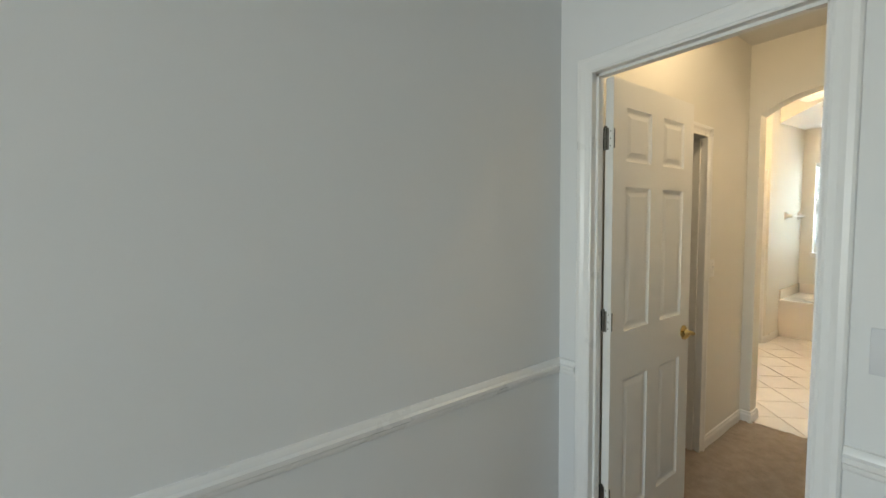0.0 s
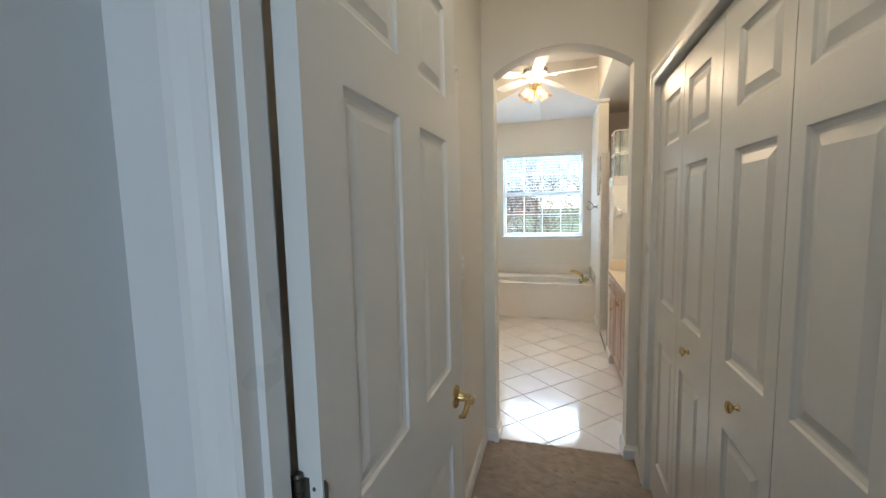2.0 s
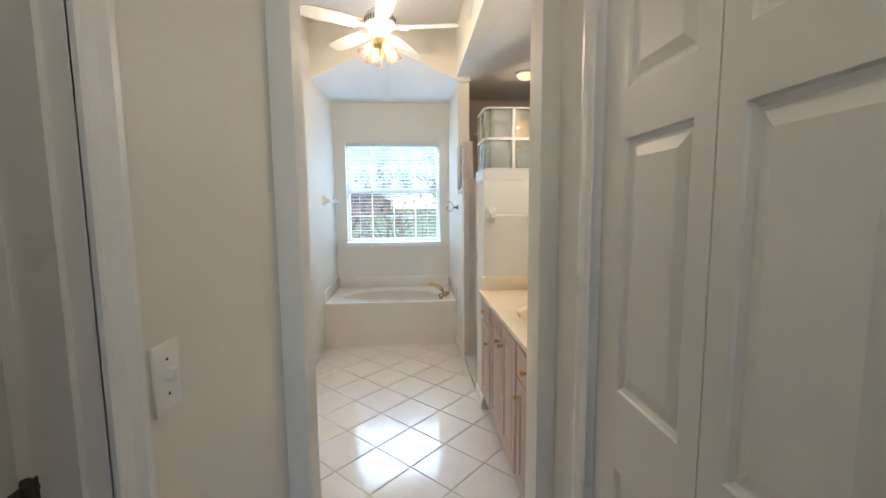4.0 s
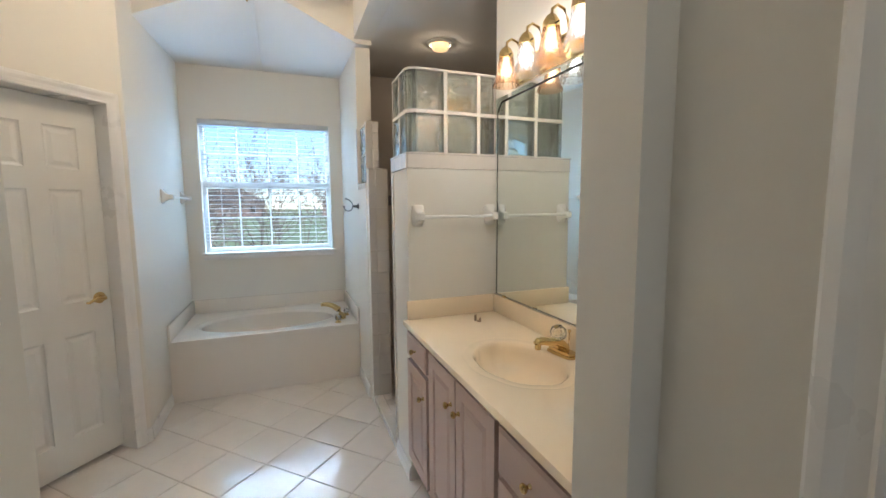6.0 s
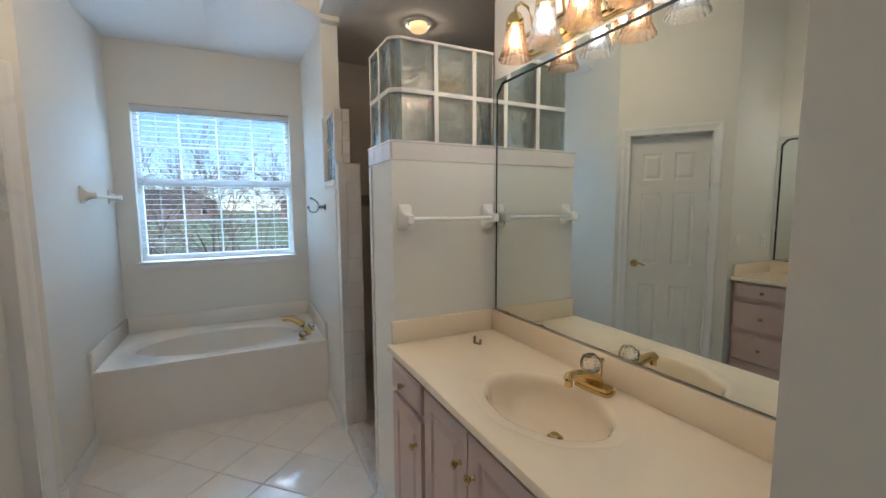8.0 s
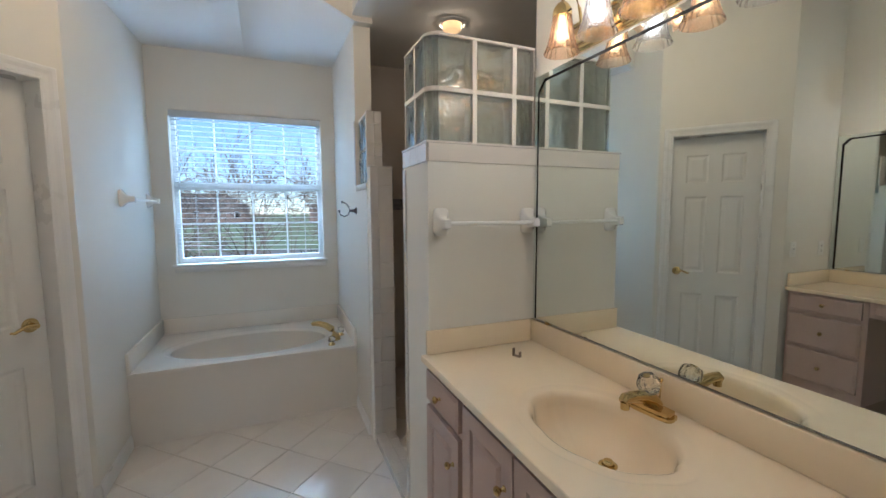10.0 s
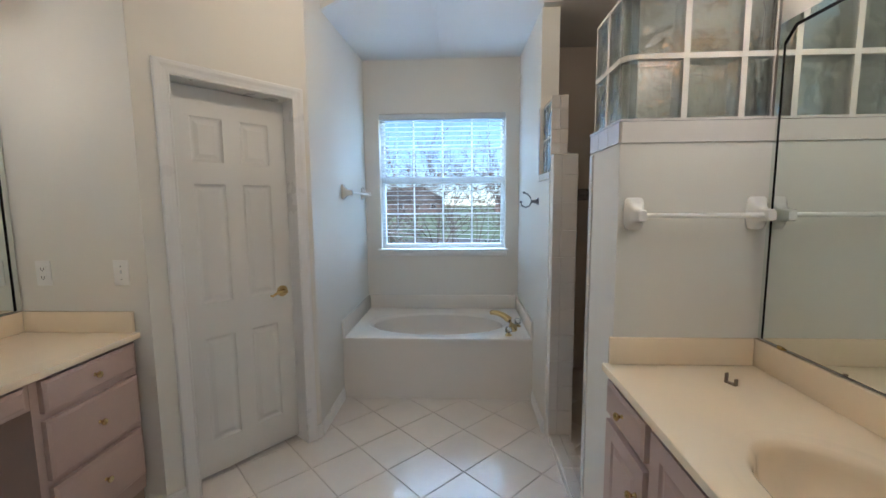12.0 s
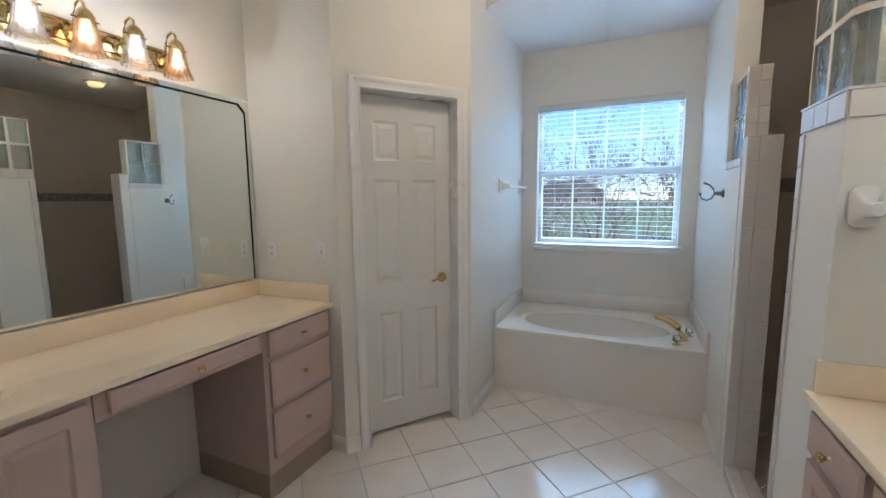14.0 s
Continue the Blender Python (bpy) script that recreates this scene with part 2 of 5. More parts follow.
def sweep(bm, path, profile, closed_ends=True):
    """Profile points carried along: path is a list of functions that place (out, proud)."""
    rings = [[bm.verts.new(place(o, p)) for o, p in profile] for place in path]
    n = len(profile)
    for a, b in zip(rings, rings[1:]):
        for i in range(n):
            bm.faces.new((a[i], a[(i + 1) % n], b[(i + 1) % n], b[i]))
    if closed_ends:
        bm.faces.new(rings[0][::-1])
        bm.faces.new(rings[-1])


CASING_PROFILE = [(0, 0), (0, 0.010), (0.006, 0.013), (0.012, 0.010), (0.030, 0.013), (0.046, 0.019), (0.060, 0.019), (0.066, 0.014), (0.068, 0.006), (0.068, 0)]
BASE_PROFILE = [(0, 0), (0, 0.014), (0.060, 0.014), (0.070, 0.009), (0.082, 0.008), (0.086, 0.003), (0.086, 0)]
RAIL_PROFILE = [(-0.036, 0), (-0.036, 0.006), (-0.028, 0.012), (-0.018, 0.012), (-0.010, 0.022), (0.006, 0.024), (0.012, 0.016), (0.022, 0.014), (0.030, 0.008), (0.032, 0)]


def casing(bm, origin, u, n, width, height, z0=0.0):
    """Mitred casing round an opening: origin at its foot, u across, n out of the wall."""
    o, u, n, z = Vector(origin), Vector(u).normalized(), Vector(n).normalized(), Vector((0, 0, 1))
    sweep(bm, [lambda a, p: o + u * -a + z * z0 + n * p,
               lambda a, p: o + u * -a + z * (height + a) + n * p,
               lambda a, p: o + u * (width + a) + z * (height + a) + n * p,
               lambda a, p: o + u * (width + a) + z * z0 + n * p], CASING_PROFILE)


def run(bm, profile, a, b, n, z=0.0, ea=0.0, eb=0.0):
    """A moulding run from a to b on a wall that faces n; ea, eb: mitre."""
    a, b, n = Vector((*a, z)), Vector((*b, z)), Vector((*n, 0)).normalized()
    d = (b - a).normalized()
    up = Vector((0, 0, 1))
    sweep(bm, [lambda h, p: a + up * h + n * p + d * (ea * p), lambda h, p: b + up * h + n * p - d * (eb * p)], profile)


def panel_face(bm, xs, zs, panels, y, out, rings):
    """One moulded face of a panelled leaf at depth y; out is +1 or -1."""
    grid = {(i, k): bm.verts.new((x, y, z)) for i, x in enumerate(xs) for k, z in enumerate(zs)}
    for i in range(len(xs) - 1):
        for k in range(len(zs) - 1):
            q = [grid[i, k], grid[i + 1, k], grid[i + 1, k + 1], grid[i, k + 1]]
            if (i, k) not in panels:
                bm.faces.new(q)
                continue
            for inset, deep in rings:
                x0, x1, z0, z1 = xs[i] + inset, xs[i + 1] - inset, zs[k] + inset, zs[k + 1] - inset
                r = [bm.verts.new((a, y - out * deep, b)) for a, b in ((x0, z0), (x1, z0), (x1, z1), (x0, z1))]
                for j in range(4):
                    bm.faces.new((q[j], q[(j + 1) % 4], r[(j + 1) % 4], r[j]))
                q = r
            bm.faces.new(q)


DOOR_RINGS = [(0.004, 0.005), (0.012, 0.009), (0.020, 0.009), (0.040, 0.003), (0.042, 0.003)]


def leaf(bm, w, h, t, xs, zs, panels, rings=DOOR_RINGS):
    for y, out in ((t / 2, 1), (-t / 2, -1)):
        panel_face(bm, xs, zs, panels, y, out, rings)
    for x in (0, w):
        vs = [bm.verts.new((x, s * t / 2, z)) for s, z in ((-1, 0), (1, 0), (1, h), (-1, h))]
        bm.faces.new(vs)
    for z in (0, h):
        vs = [bm.verts.new((x, s * t / 2, z)) for x, s in ((0, -1), (w, -1), (w, 1), (0, 1))]
        bm.faces.new(vs)
    bmesh.ops.remove_doubles(bm, verts=bm.verts, dist=1e-5)


def six_panel(bm, w, h, t=0.035, rails=(0.20, 0.79, 0.975, 1.60, 1.71, 1.937), stile=0.165):
    s, c = stile * w, 0.15 * w
    xs = [0, s, (w - c) / 2, (w + c) / 2, w - s, w]
    zs = [0, *rails, h]
    leaf(bm, w, h, t, xs, zs, {(i, j) for i in (1, 3) for j in (1, 3, 5)})


def lever_set(parent, x, z, t, side, flip=1):
    """Brass rosette and lever on a leaf's face."""
    y = side * t / 2
    m = pose(x, y, z, -90 * side)
    part("rosette", fresh((lathe, [(0.033, 0), (0.033, 0.004), (0.028, 0.009), (0.014, 0.012), (0.011, 0.03), (0.011, 0.05), (0, 0.052)], m)), BRASS, parent, "round brass rosette")
    yy = y + side * 0.048
    pts = [(x, yy, z), (x - flip * 0.02, yy + side * 0.004, z + 0.002), (x - flip * 0.04, yy, z + 0.006), (x - flip * 0.062, yy, z - 0.002), (x - flip * 0.082, yy - side * 0.004, z - 0.013), (x - flip * 0.092, yy - side * 0.012, z - 0.010)]
    part("lever", fresh((tube, pts, [0.011, 0.0105, 0.009, 0.008, 0.007, 0.005], 12)), BRASS, parent, "curved brass lever")


def hinge(parent, m):
    """Butt hinge with rounded leaves, barrel and screws; the barrel stands along z at m."""
    bm = bmesh.new()
    for s in (1, -1):
        out = [(0.0, -0.045), (0.026, -0.045), (0.033, -0.043), (0.038, -0.036), (0.038, 0.036), (0.033, 0.043), (0.026, 0.045), (0.0, 0.045)]
        slab(bm, [(s * a, b) for a, b in out], (0, 0, 0), (1, 0, 0), (0, 0, 1), (0, -0.003, 0))
        for h in (-0.03, 0.0, 0.03):
            lathe(bm, [(0.0045, 0), (0.004, 0.0015), (0, 0.002)], pose(s * 0.022, -0.003, h, 90), 8)
    for k in range(5):
        lathe(bm, [(0.0062, -0.045 + 0.018 * k + 0.0006), (0.0062, -0.045 + 0.018 * (k + 1) - 0.0006)], pose(0, -0.004, 0), 12)
    lathe(bm, [(0.004, 0.045), (0.007, 0.047), (0.006, 0.052), (0, 0.054)], pose(0, -0.004, 0), 12)
    return part("hinge", bm, STEEL, parent, "dark aged metal butt hinge", m=m)


def knob(parent, m, r=0.016):
    return part("knob", fresh((lathe, [(0.009, 0), (0.009, 0.002), (0.006, 0.005), (0.005, 0.012), (r * 0.7, 0.016), (r, 0.022), (r * 0.95, 0.027), (r * 0.6, 0.031), (0, 0.032)], Matrix(), 18)), BRASS, parent, "round polished brass knob", m=m)


# ---- plan ----
BED_X, HALL_X = 3.90, 3.962          # door wall of the bedroom
BED_Y, HALL_L, HALL_R = 2.115, 2.06, 1.16
ARCH_X0, ARCH_X1, ARCH_L, ARCH_R, SPRING, APEX = 6.035, 6.165, 1.990, 1.222, 2.29, 2.415
MIR_R, MIR_L, END_X = 0.622, 3.74, 7.915
ALC_R, ALC_L, BACK_X, TUB_X, TUB_Z = 1.15, 2.585, 10.0, 9.09, 0.48
LOW_Z, HIGH_Z, HALL_Z = 2.77, 3.25, 2.80
EDGE_A, EDGE_B = Vector((7.905, 3.108, 0)), Vector((8.585, 2.583, 0))   # the slanting wall with the closed door
U = (EDGE_B - EDGE_A).normalized()
N_OUT = Vector((-U.y, U.x, 0))
if N_OUT.x < 0:
    N_OUT = -N_OUT
D0, DW, DH = 0.150, 0.605, 2.082      # closed door: its start along the wall, width, height
AY0, AY1, AH = 1.245, 1.955, 2.14    # bedroom doorway
CX0, CX1, CH = 4.178, 5.770, 2.085    # closet opening
SX0, SX1, SH = 4.730, 5.290, 2.06    # side doorway in the hall

# ---- floors ----
structure("floor_bedroom", fresh((box, -1.2, BED_X + 0.05, -3.0, 2.4, -0.2, -0.002)), CARPET, "brown carpet of the bedroom", "floor")
bm = bmesh.new()
nx, ny = 150, 74
vs = [[bm.verts.new((3.95 + (6.075 - 3.95) * i / nx, 0.95 + 1.35 * j / ny, 0.004 + random.uniform(-0.006, 0.007) + 0.004 * noise.noise((i * 0.13, j * 0.13, 7.7)))) for j in range(ny + 1)] for i in range(nx + 1)]
for j in range(ny + 1):
    vs[nx][j].co.z = -0.02
    vs[nx - 1][j].co.x += 0.006 * noise.noise((j * 0.5, 0, 0))
for i in range(nx):
    for j in range(ny):
        bm.faces.new((vs[i][j], vs[i + 1][j], vs[i + 1][j + 1], vs[i][j + 1]))
structure("floor_hall_carpet", bm, CARPET, "plush brown carpet in the short hall", "carpet", True)
structure("floor_side_room", fresh((box, 4.2, 6.0, 2.1, 4.2, -0.2, -0.002)), CARPET, "dark carpet beyond the side doorway", "floor")
floor_bath = structure("floor_bathroom", fresh((box, 6.05, 10.15, -0.6, 3.9, -0.2, -0.004)), GROUT, "grout bed under the bathroom tiles", "floor")

# ---- walls of the bedroom ----
structure("wall_bedroom_left", fresh((box, -1.2, BED_X, BED_Y, BED_Y + 0.12, -0.1, 2.85)), BEDWALL, "grey-white painted bedroom wall", "wall")
structure("wall_bedroom_right", fresh((box, -1.2, BED_X, -3.1, -3.0, -0.1, 2.85)), BEDWALL, "painted bedroom wall", "wall")
bm = fresh((box, -1.3, -1.2, -3.1, 0.0, -0.1, 2.85), (box, -1.3, -1.2, 1.8, 2.235, -0.1, 2.85), (box, -1.3, -1.2, 0.0, 1.8, -0.1, 0.8), (box, -1.3, -1.2, 0.0, 1.8, 2.2, 2.85))
structure("wall_bedroom_back", bm, BEDWALL, "painted bedroom wall with a window opening", "wall")
structure("ceiling_bedroom", fresh((box, -1.3, BED_X, -3.1, 2.235, 2.85, 2.95)), CEIL, "white bedroom ceiling", "ceiling")
bm = fresh((box, BED_X, HALL_X, AY1 + 0.02, BED_Y + 0.12, -0.1, 2.95), (box, BED_X, HALL_X, -3.1, AY0 - 0.02, -0.1, 2.95), (box, BED_X, HALL_X, AY0 - 0.02, AY1 + 0.02, AH + 0.02, 2.95))
structure("wall_bedroom_door", bm, BEDWALL, "grey-white wall around the bedroom doorway", "wall")
bm = fresh((box, BED_X - 0.002, HALL_X + 0.002, AY1, AY1 + 0.02, 0, AH + 0.02), (box, BED_X - 0.002, HALL_X + 0.002, AY0 - 0.02, AY0, 0, AH + 0.02), (box, BED_X - 0.002, HALL_X + 0.002, AY0, AY1, AH, AH + 0.02),
           (box, BED_X + 0.02, BED_X + 0.055, AY1 - 0.011, AY1 + 0.001, 0, AH), (box, BED_X + 0.02, BED_X + 0.055, AY0 - 0.001, AY0 + 0.011, 0, AH), (box, BED_X + 0.02, BED_X + 0.055, AY0, AY1, AH - 0.011, AH + 0.001))
structure("trim_bedroom_jamb", bm, TRIM, "white door jamb with stop moulding", "door jamb")
structure("trim_bedroom_casing", fresh((casing, (BED_X, AY0, 0), (0, 1, 0), (-1, 0, 0), AY1 - AY0, AH)), TRIM, "moulded white casing around the bedroom doorway", "door casing")
structure("trim_hall_casing", fresh((casing, (HALL_X, AY0, 0), (0, 1, 0), (1, 0, 0), AY1 - AY0, AH)), TRIM, "moulded white casing on the hall side", "door casing")
bm = fresh((run, RAIL_PROFILE, (-1.2, BED_Y), (BED_X, BED_Y), (0, -1), 0.895, 0, 1))
structure("trim_chair_rail_left", bm, TRIM, "white moulded chair rail on the bedroom wall", "chair rail", True)
bm = fresh((run, RAIL_PROFILE, (BED_X, BED_Y), (BED_X, AY1 + 0.068), (-1, 0), 0.895, 1, 0), (run, RAIL_PROFILE, (BED_X, AY0 - 0.068), (BED_X, -3.0), (-1, 0), 0.895))
structure("trim_chair_rail_door_wall", bm, TRIM, "white moulded chair rail beside the doorway", "chair rail", True)
structure("baseboard_bedroom", fresh((run, BASE_PROFILE, (-1.2, BED_Y), (BED_X, BED_Y), (0, -1)), (run, BASE_PROFILE, (BED_X, AY0 - 0.068), (BED_X, -3.0), (-1, 0))), TRIM, "white bedroom baseboard", "baseboard")

# ---- hall ----
bm = bmesh.new()
slab(bm, [(HALL_X, -0.1), (SX0 - 0.02, -0.1), (SX0 - 0.02, SH + 0.02), (SX1 + 0.02, SH + 0.02), (SX1 + 0.02, -0.1), (ARCH_X0, -0.1), (ARCH_X0, 3.3), (HALL_X, 3.3)], (0, HALL_L, 0), (1, 0, 0), (0, 0, 1), (0, 0.11, 0))
structure("wall_hall_left", bm, WALL, "cream hall wall with a side doorway", "wall")
bm = bmesh.new()
slab(bm, [(HALL_X, -0.1), (CX0 - 0.02, -0.1), (CX0 - 0.02, CH + 0.02), (CX1 + 0.02, CH + 0.02), (CX1 + 0.02, -0.1), (ARCH_X0, -0.1), (ARCH_X0, 3.3), (HALL_X, 3.3)], (0, HALL_R - 0.11, 0), (1, 0, 0), (0, 0, 1), (0, 0.11, 0))
structure("wall_hall_right", bm, WALL, "cream hall wall around the closet", "wall")
structure("ceiling_hall", fresh((box, HALL_X, ARCH_X0, HALL_R - 0.11, HALL_L + 0.11, HALL_Z, HALL_Z + 0.1)), CEIL, "white hall ceiling", "ceiling")
# closet shell; the shade behind the doors is put into its near-black colour
structure("wall_closet_inside", fresh((box, HALL_X, 6.0, 0.35, 0.45, -0.1, 2.6), (box, HALL_X, 6.0, 0.45, 1.05, 2.4, 2.5), (box, 5.95, 6.03, 0.45, 1.05, -0.1, 2.5), (box, HALL_X, 6.0, 0.45, 1.05, -0.1, -0.02)), DARK, "closet lining coloured near-black for the shade inside", "wall")
structure("wall_side_room", fresh((box, 3.9, 4.2, 2.171, 4.2, -0.2, 2.6), (box, 6.0, 6.034, 2.171, 4.2, -0.2, 2.6), (box, 4.1, 6.1, 4.2, 4.3, 0, 2.6), (box, 3.9, 6.1, 2.171, 4.3, 2.6, 2.7)), WALL, "unlit walls of the side room", "wall")
# arch wall
n = 24
half, rise = (ARCH_L - ARCH_R) / 2, APEX - SPRING
rad = (half * half + rise * rise) / (2 * rise)
mid = (ARCH_L + ARCH_R) / 2
sweepang = math.asin(half / rad)
curve = [(mid + rad * math.sin(-sweepang + 2 * sweepang * i / n), APEX - rad + rad * math.cos(-sweepang + 2 * sweepang * i / n)) for i in range(n + 1)]
bm = bmesh.new()
slab(bm, [(0.45, -0.1), (ARCH_R, -0.1)] + curve + [(ARCH_L, -0.1), (3.9, -0.1), (3.9, 3.4), (0.45, 3.4)], (ARCH_X0, 0, 0), (0, 1, 0), (0, 0, 1), (ARCH_X1 - ARCH_X0, 0, 0))
structure("wall_arch", bm, WALL, "cream wall with a shallow arched opening", "wall")
structure("baseboard_hall", fresh((run, BASE_PROFILE, (SX1 + 0.068, HALL_L), (ARCH_X0, HALL_L), (0, -1), 0, 0, 1), (run, BASE_PROFILE, (ARCH_X0, HALL_L), (ARCH_X0, ARCH_L), (-1, 0), 0, 1, -1),
                                  (run, BASE_PROFILE, (ARCH_X0, ARCH_L), (ARCH_X1, ARCH_L), (0, -1), 0, -1, -1), (run, BASE_PROFILE, (CX1 + 0.068, HALL_R), (ARCH_X0, HALL_R), (0, 1), 0, 0, 1),
                                  (run, BASE_PROFILE, (ARCH_X0, ARCH_R), (ARCH_X0, HALL_R), (-1, 0), 0, -1, 1), (run, BASE_PROFILE, (ARCH_X0, ARCH_R), (ARCH_X1, ARCH_R), (0, 1), 0, -1, -1)), TRIM, "white hall baseboard", "baseboard")
# side doorway and its open door
bm = fresh((box, SX0 - 0.02, SX0, HALL_L - 0.002, HALL_L + 0.112, 0, SH + 0.02), (box, SX1, SX1 + 0.02, HALL_L - 0.002, HALL_L + 0.112, 0, SH + 0.02), (box, SX0, SX1, HALL_L - 0.002, HALL_L + 0.112, SH, SH + 0.02),
           (box, SX1 - 0.011, SX1 + 0.001, HALL_L + 0.03, HALL_L + 0.07, 0, SH), (box, SX0 - 0.001, SX0 + 0.011, HALL_L + 0.03, HALL_L + 0.07, 0, SH))
structure("trim_side_jamb", bm, TRIM, "white jamb of the side doorway", "door jamb")
structure("trim_side_casing", fresh((casing, (SX0, HALL_L, 0), (1, 0, 0), (0, -1, 0), SX1 - SX0, SH)), TRIM, "moulded white casing of the side doorway", "door casing")
structure("trim_closet_jamb", fresh((box, CX0 - 0.02, CX0, HALL_R - 0.112, HALL_R + 0.002, 0, CH + 0.02), (box, CX1, CX1 + 0.02, HALL_R - 0.112, HALL_R + 0.002, 0, CH + 0.02), (box, CX0, CX1, HALL_R - 0.112, HALL_R + 0.002, CH, CH + 0.02)), TRIM, "white closet jamb", "door jamb")
structure("trim_closet_casing", fresh((casing, (CX1, HALL_R, 0), (-1, 0, 0), (0, 1, 0), CX1 - CX0, CH)), TRIM, "moulded white casing of the closet", "door casing")

# ---- bathroom shell ----
structure("wall_mirror_right", fresh((box, ARCH_X1, 7.60, MIR_R - 0.12, MIR_R, -0.1, 3.4)), WALL, "cream wall behind the large mirror and sink", "wall")
structure("wall_mirror_left", fresh((box, ARCH_X1, 8.1, MIR_L, MIR_L + 0.12, -0.1, 3.4)), WALL, "cream wall behind the dressing mirror", "wall")
back = N_OUT * 0.12
bm = bmesh.new()
prism(bm, [(END_X, MIR_L), (END_X, EDGE_A.y), (EDGE_A.x + 0.12, EDGE_A.y + 0.06), (END_X + 0.12, MIR_L)], -0.1, 3.4)
structure("wall_dressing_end", bm, WALL, "cream return wall with two outlets", "wall")
bm = bmesh.new()
L0 = (EDGE_B - EDGE_A).length
slab(bm, [(0, -0.1), (D0 - 0.02, -0.1), (D0 - 0.02, DH + 0.02), (D0 + DW + 0.02, DH + 0.02), (D0 + DW + 0.02, -0.1), (L0, -0.1), (L0, 3.4), (0, 3.4)], EDGE_A, U, (0, 0, 1), back)
structure("wall_slanting", bm, WALL, "slanting cream wall with a closed door", "wall")
bm = fresh((box, EDGE_B.x, BACK_X + 0.15, ALC_L, ALC_L + 0.12, -0.1, 3.4))
structure("wall_alcove_left", bm, WALL, "cream side wall of the bathtub alcove", "wall")
WY0, WY1, WZ0, WZ1 = 1.270, 2.448, 1.055, 2.312
bm = fresh((box, BACK_X, BACK_X + 0.15, ALC_R - 0.2, WY0, -0.1, 3.4), (box, BACK_X, BACK_X + 0.15, WY1, ALC_L, -0.1, 3.4), (box, BACK_X, BACK_X + 0.15, WY0, WY1, -0.1, WZ0), (box, BACK_X, BACK_X + 0.15, WY0, WY1, WZ1, 3.4))
structure("wall_alcove_back", bm, WALL, "cream wall with the window above the bathtub", "wall")
PAN_X = 8.955
structure("wall_alcove_right", fresh((box, PAN_X, BACK_X, ALC_R - 0.115, ALC_R, -0.1, LOW_Z + 0.1)), WALL, "cream wall between bathtub and shower", "wall")
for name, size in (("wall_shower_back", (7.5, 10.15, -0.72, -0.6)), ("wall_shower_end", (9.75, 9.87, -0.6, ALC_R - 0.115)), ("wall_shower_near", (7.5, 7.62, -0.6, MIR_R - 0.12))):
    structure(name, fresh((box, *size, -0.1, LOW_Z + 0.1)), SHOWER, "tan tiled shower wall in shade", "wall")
structure("trim_shower_band", fresh((box, 7.62, 9.75, -0.6, -0.594, 1.50, 1.60), (box, 9.744, 9.75, -0.594, ALC_R - 0.12, 1.50, 1.60)), BAND, "dark patterned tile border in the shower", "tile border")
structure("ceiling_shower", fresh((box, ARCH_X1, 10.15, -0.72, ALC_R - 0.115, LOW_Z, LOW_Z + 0.1)), CEIL, "low flat ceiling over shower and vanity", "ceiling")
structure("wall_soffit", fresh((box, ARCH_X1, PAN_X, ALC_R - 0.114, 1.168, LOW_Z - 0.001, HIGH_Z)), WALL, "upright edge of the low ceiling", "wall")
GAB_X, GAB_Z, GAB_S = 8.88, 3.06, 2.735
gmid = (ALC_R + ALC_L) / 2
bm = bmesh.new()
slab(bm, [(ALC_R - 0.115, GAB_S), (ALC_R, GAB_S), (gmid, GAB_Z), (ALC_L, GAB_S), (ALC_L + 0.1, GAB_S), (ALC_L + 0.1, HIGH_Z), (ALC_R - 0.115, HIGH_Z)], (GAB_X, 0, 0), (0, 1, 0), (0, 0, 1), (0.07, 0, 0))
structure("wall_alcove_header", bm, WALL, "cream gable-shaped header over the bathtub alcove", "wall")
bm = bmesh.new()
low = [(GAB_X + 0.03, ALC_R, GAB_S), (GAB_X + 0.03, gmid, GAB_Z), (GAB_X + 0.03, ALC_L, GAB_S), (BACK_X + 0.01, ALC_L, LOW_Z + 0.02), (BACK_X + 0.01, gmid, LOW_Z + 0.02), (BACK_X + 0.01, ALC_R, LOW_Z + 0.02)]
q = [bm.verts.new(c) for c in low]
h = [bm.verts.new((c[0], c[1], HIGH_Z - 0.02)) for c in low]
for tri in ((0, 1, 4), (0, 4, 5), (1, 2, 4), (2, 3, 4)):
    bm.faces.new([q[k] for k in tri])
bm.faces.new(h)
for k in range(6):
    bm.faces.new((q[k], q[(k + 1) % 6], h[(k + 1) % 6], h[k]))
structure("ceiling_alcove", bm, CEIL, "white vaulted ceiling over the bathtub", "ceiling", True)
structure("ceiling_high", fresh((box, ARCH_X1 - 0.1, 9.2, 0.4, 3.9, HIGH_Z, HIGH_Z + 0.1)), CEIL, "raised white bathroom ceiling", "ceiling")
# added above the ceilings, out of view, to block sun and sky
structure("roof", fresh((box, 3.0, 10.3, -0.9, 4.4, 3.42, 3.5)), CEIL, "added unseen slab that keeps sun and sky out of the bathroom", "roof")
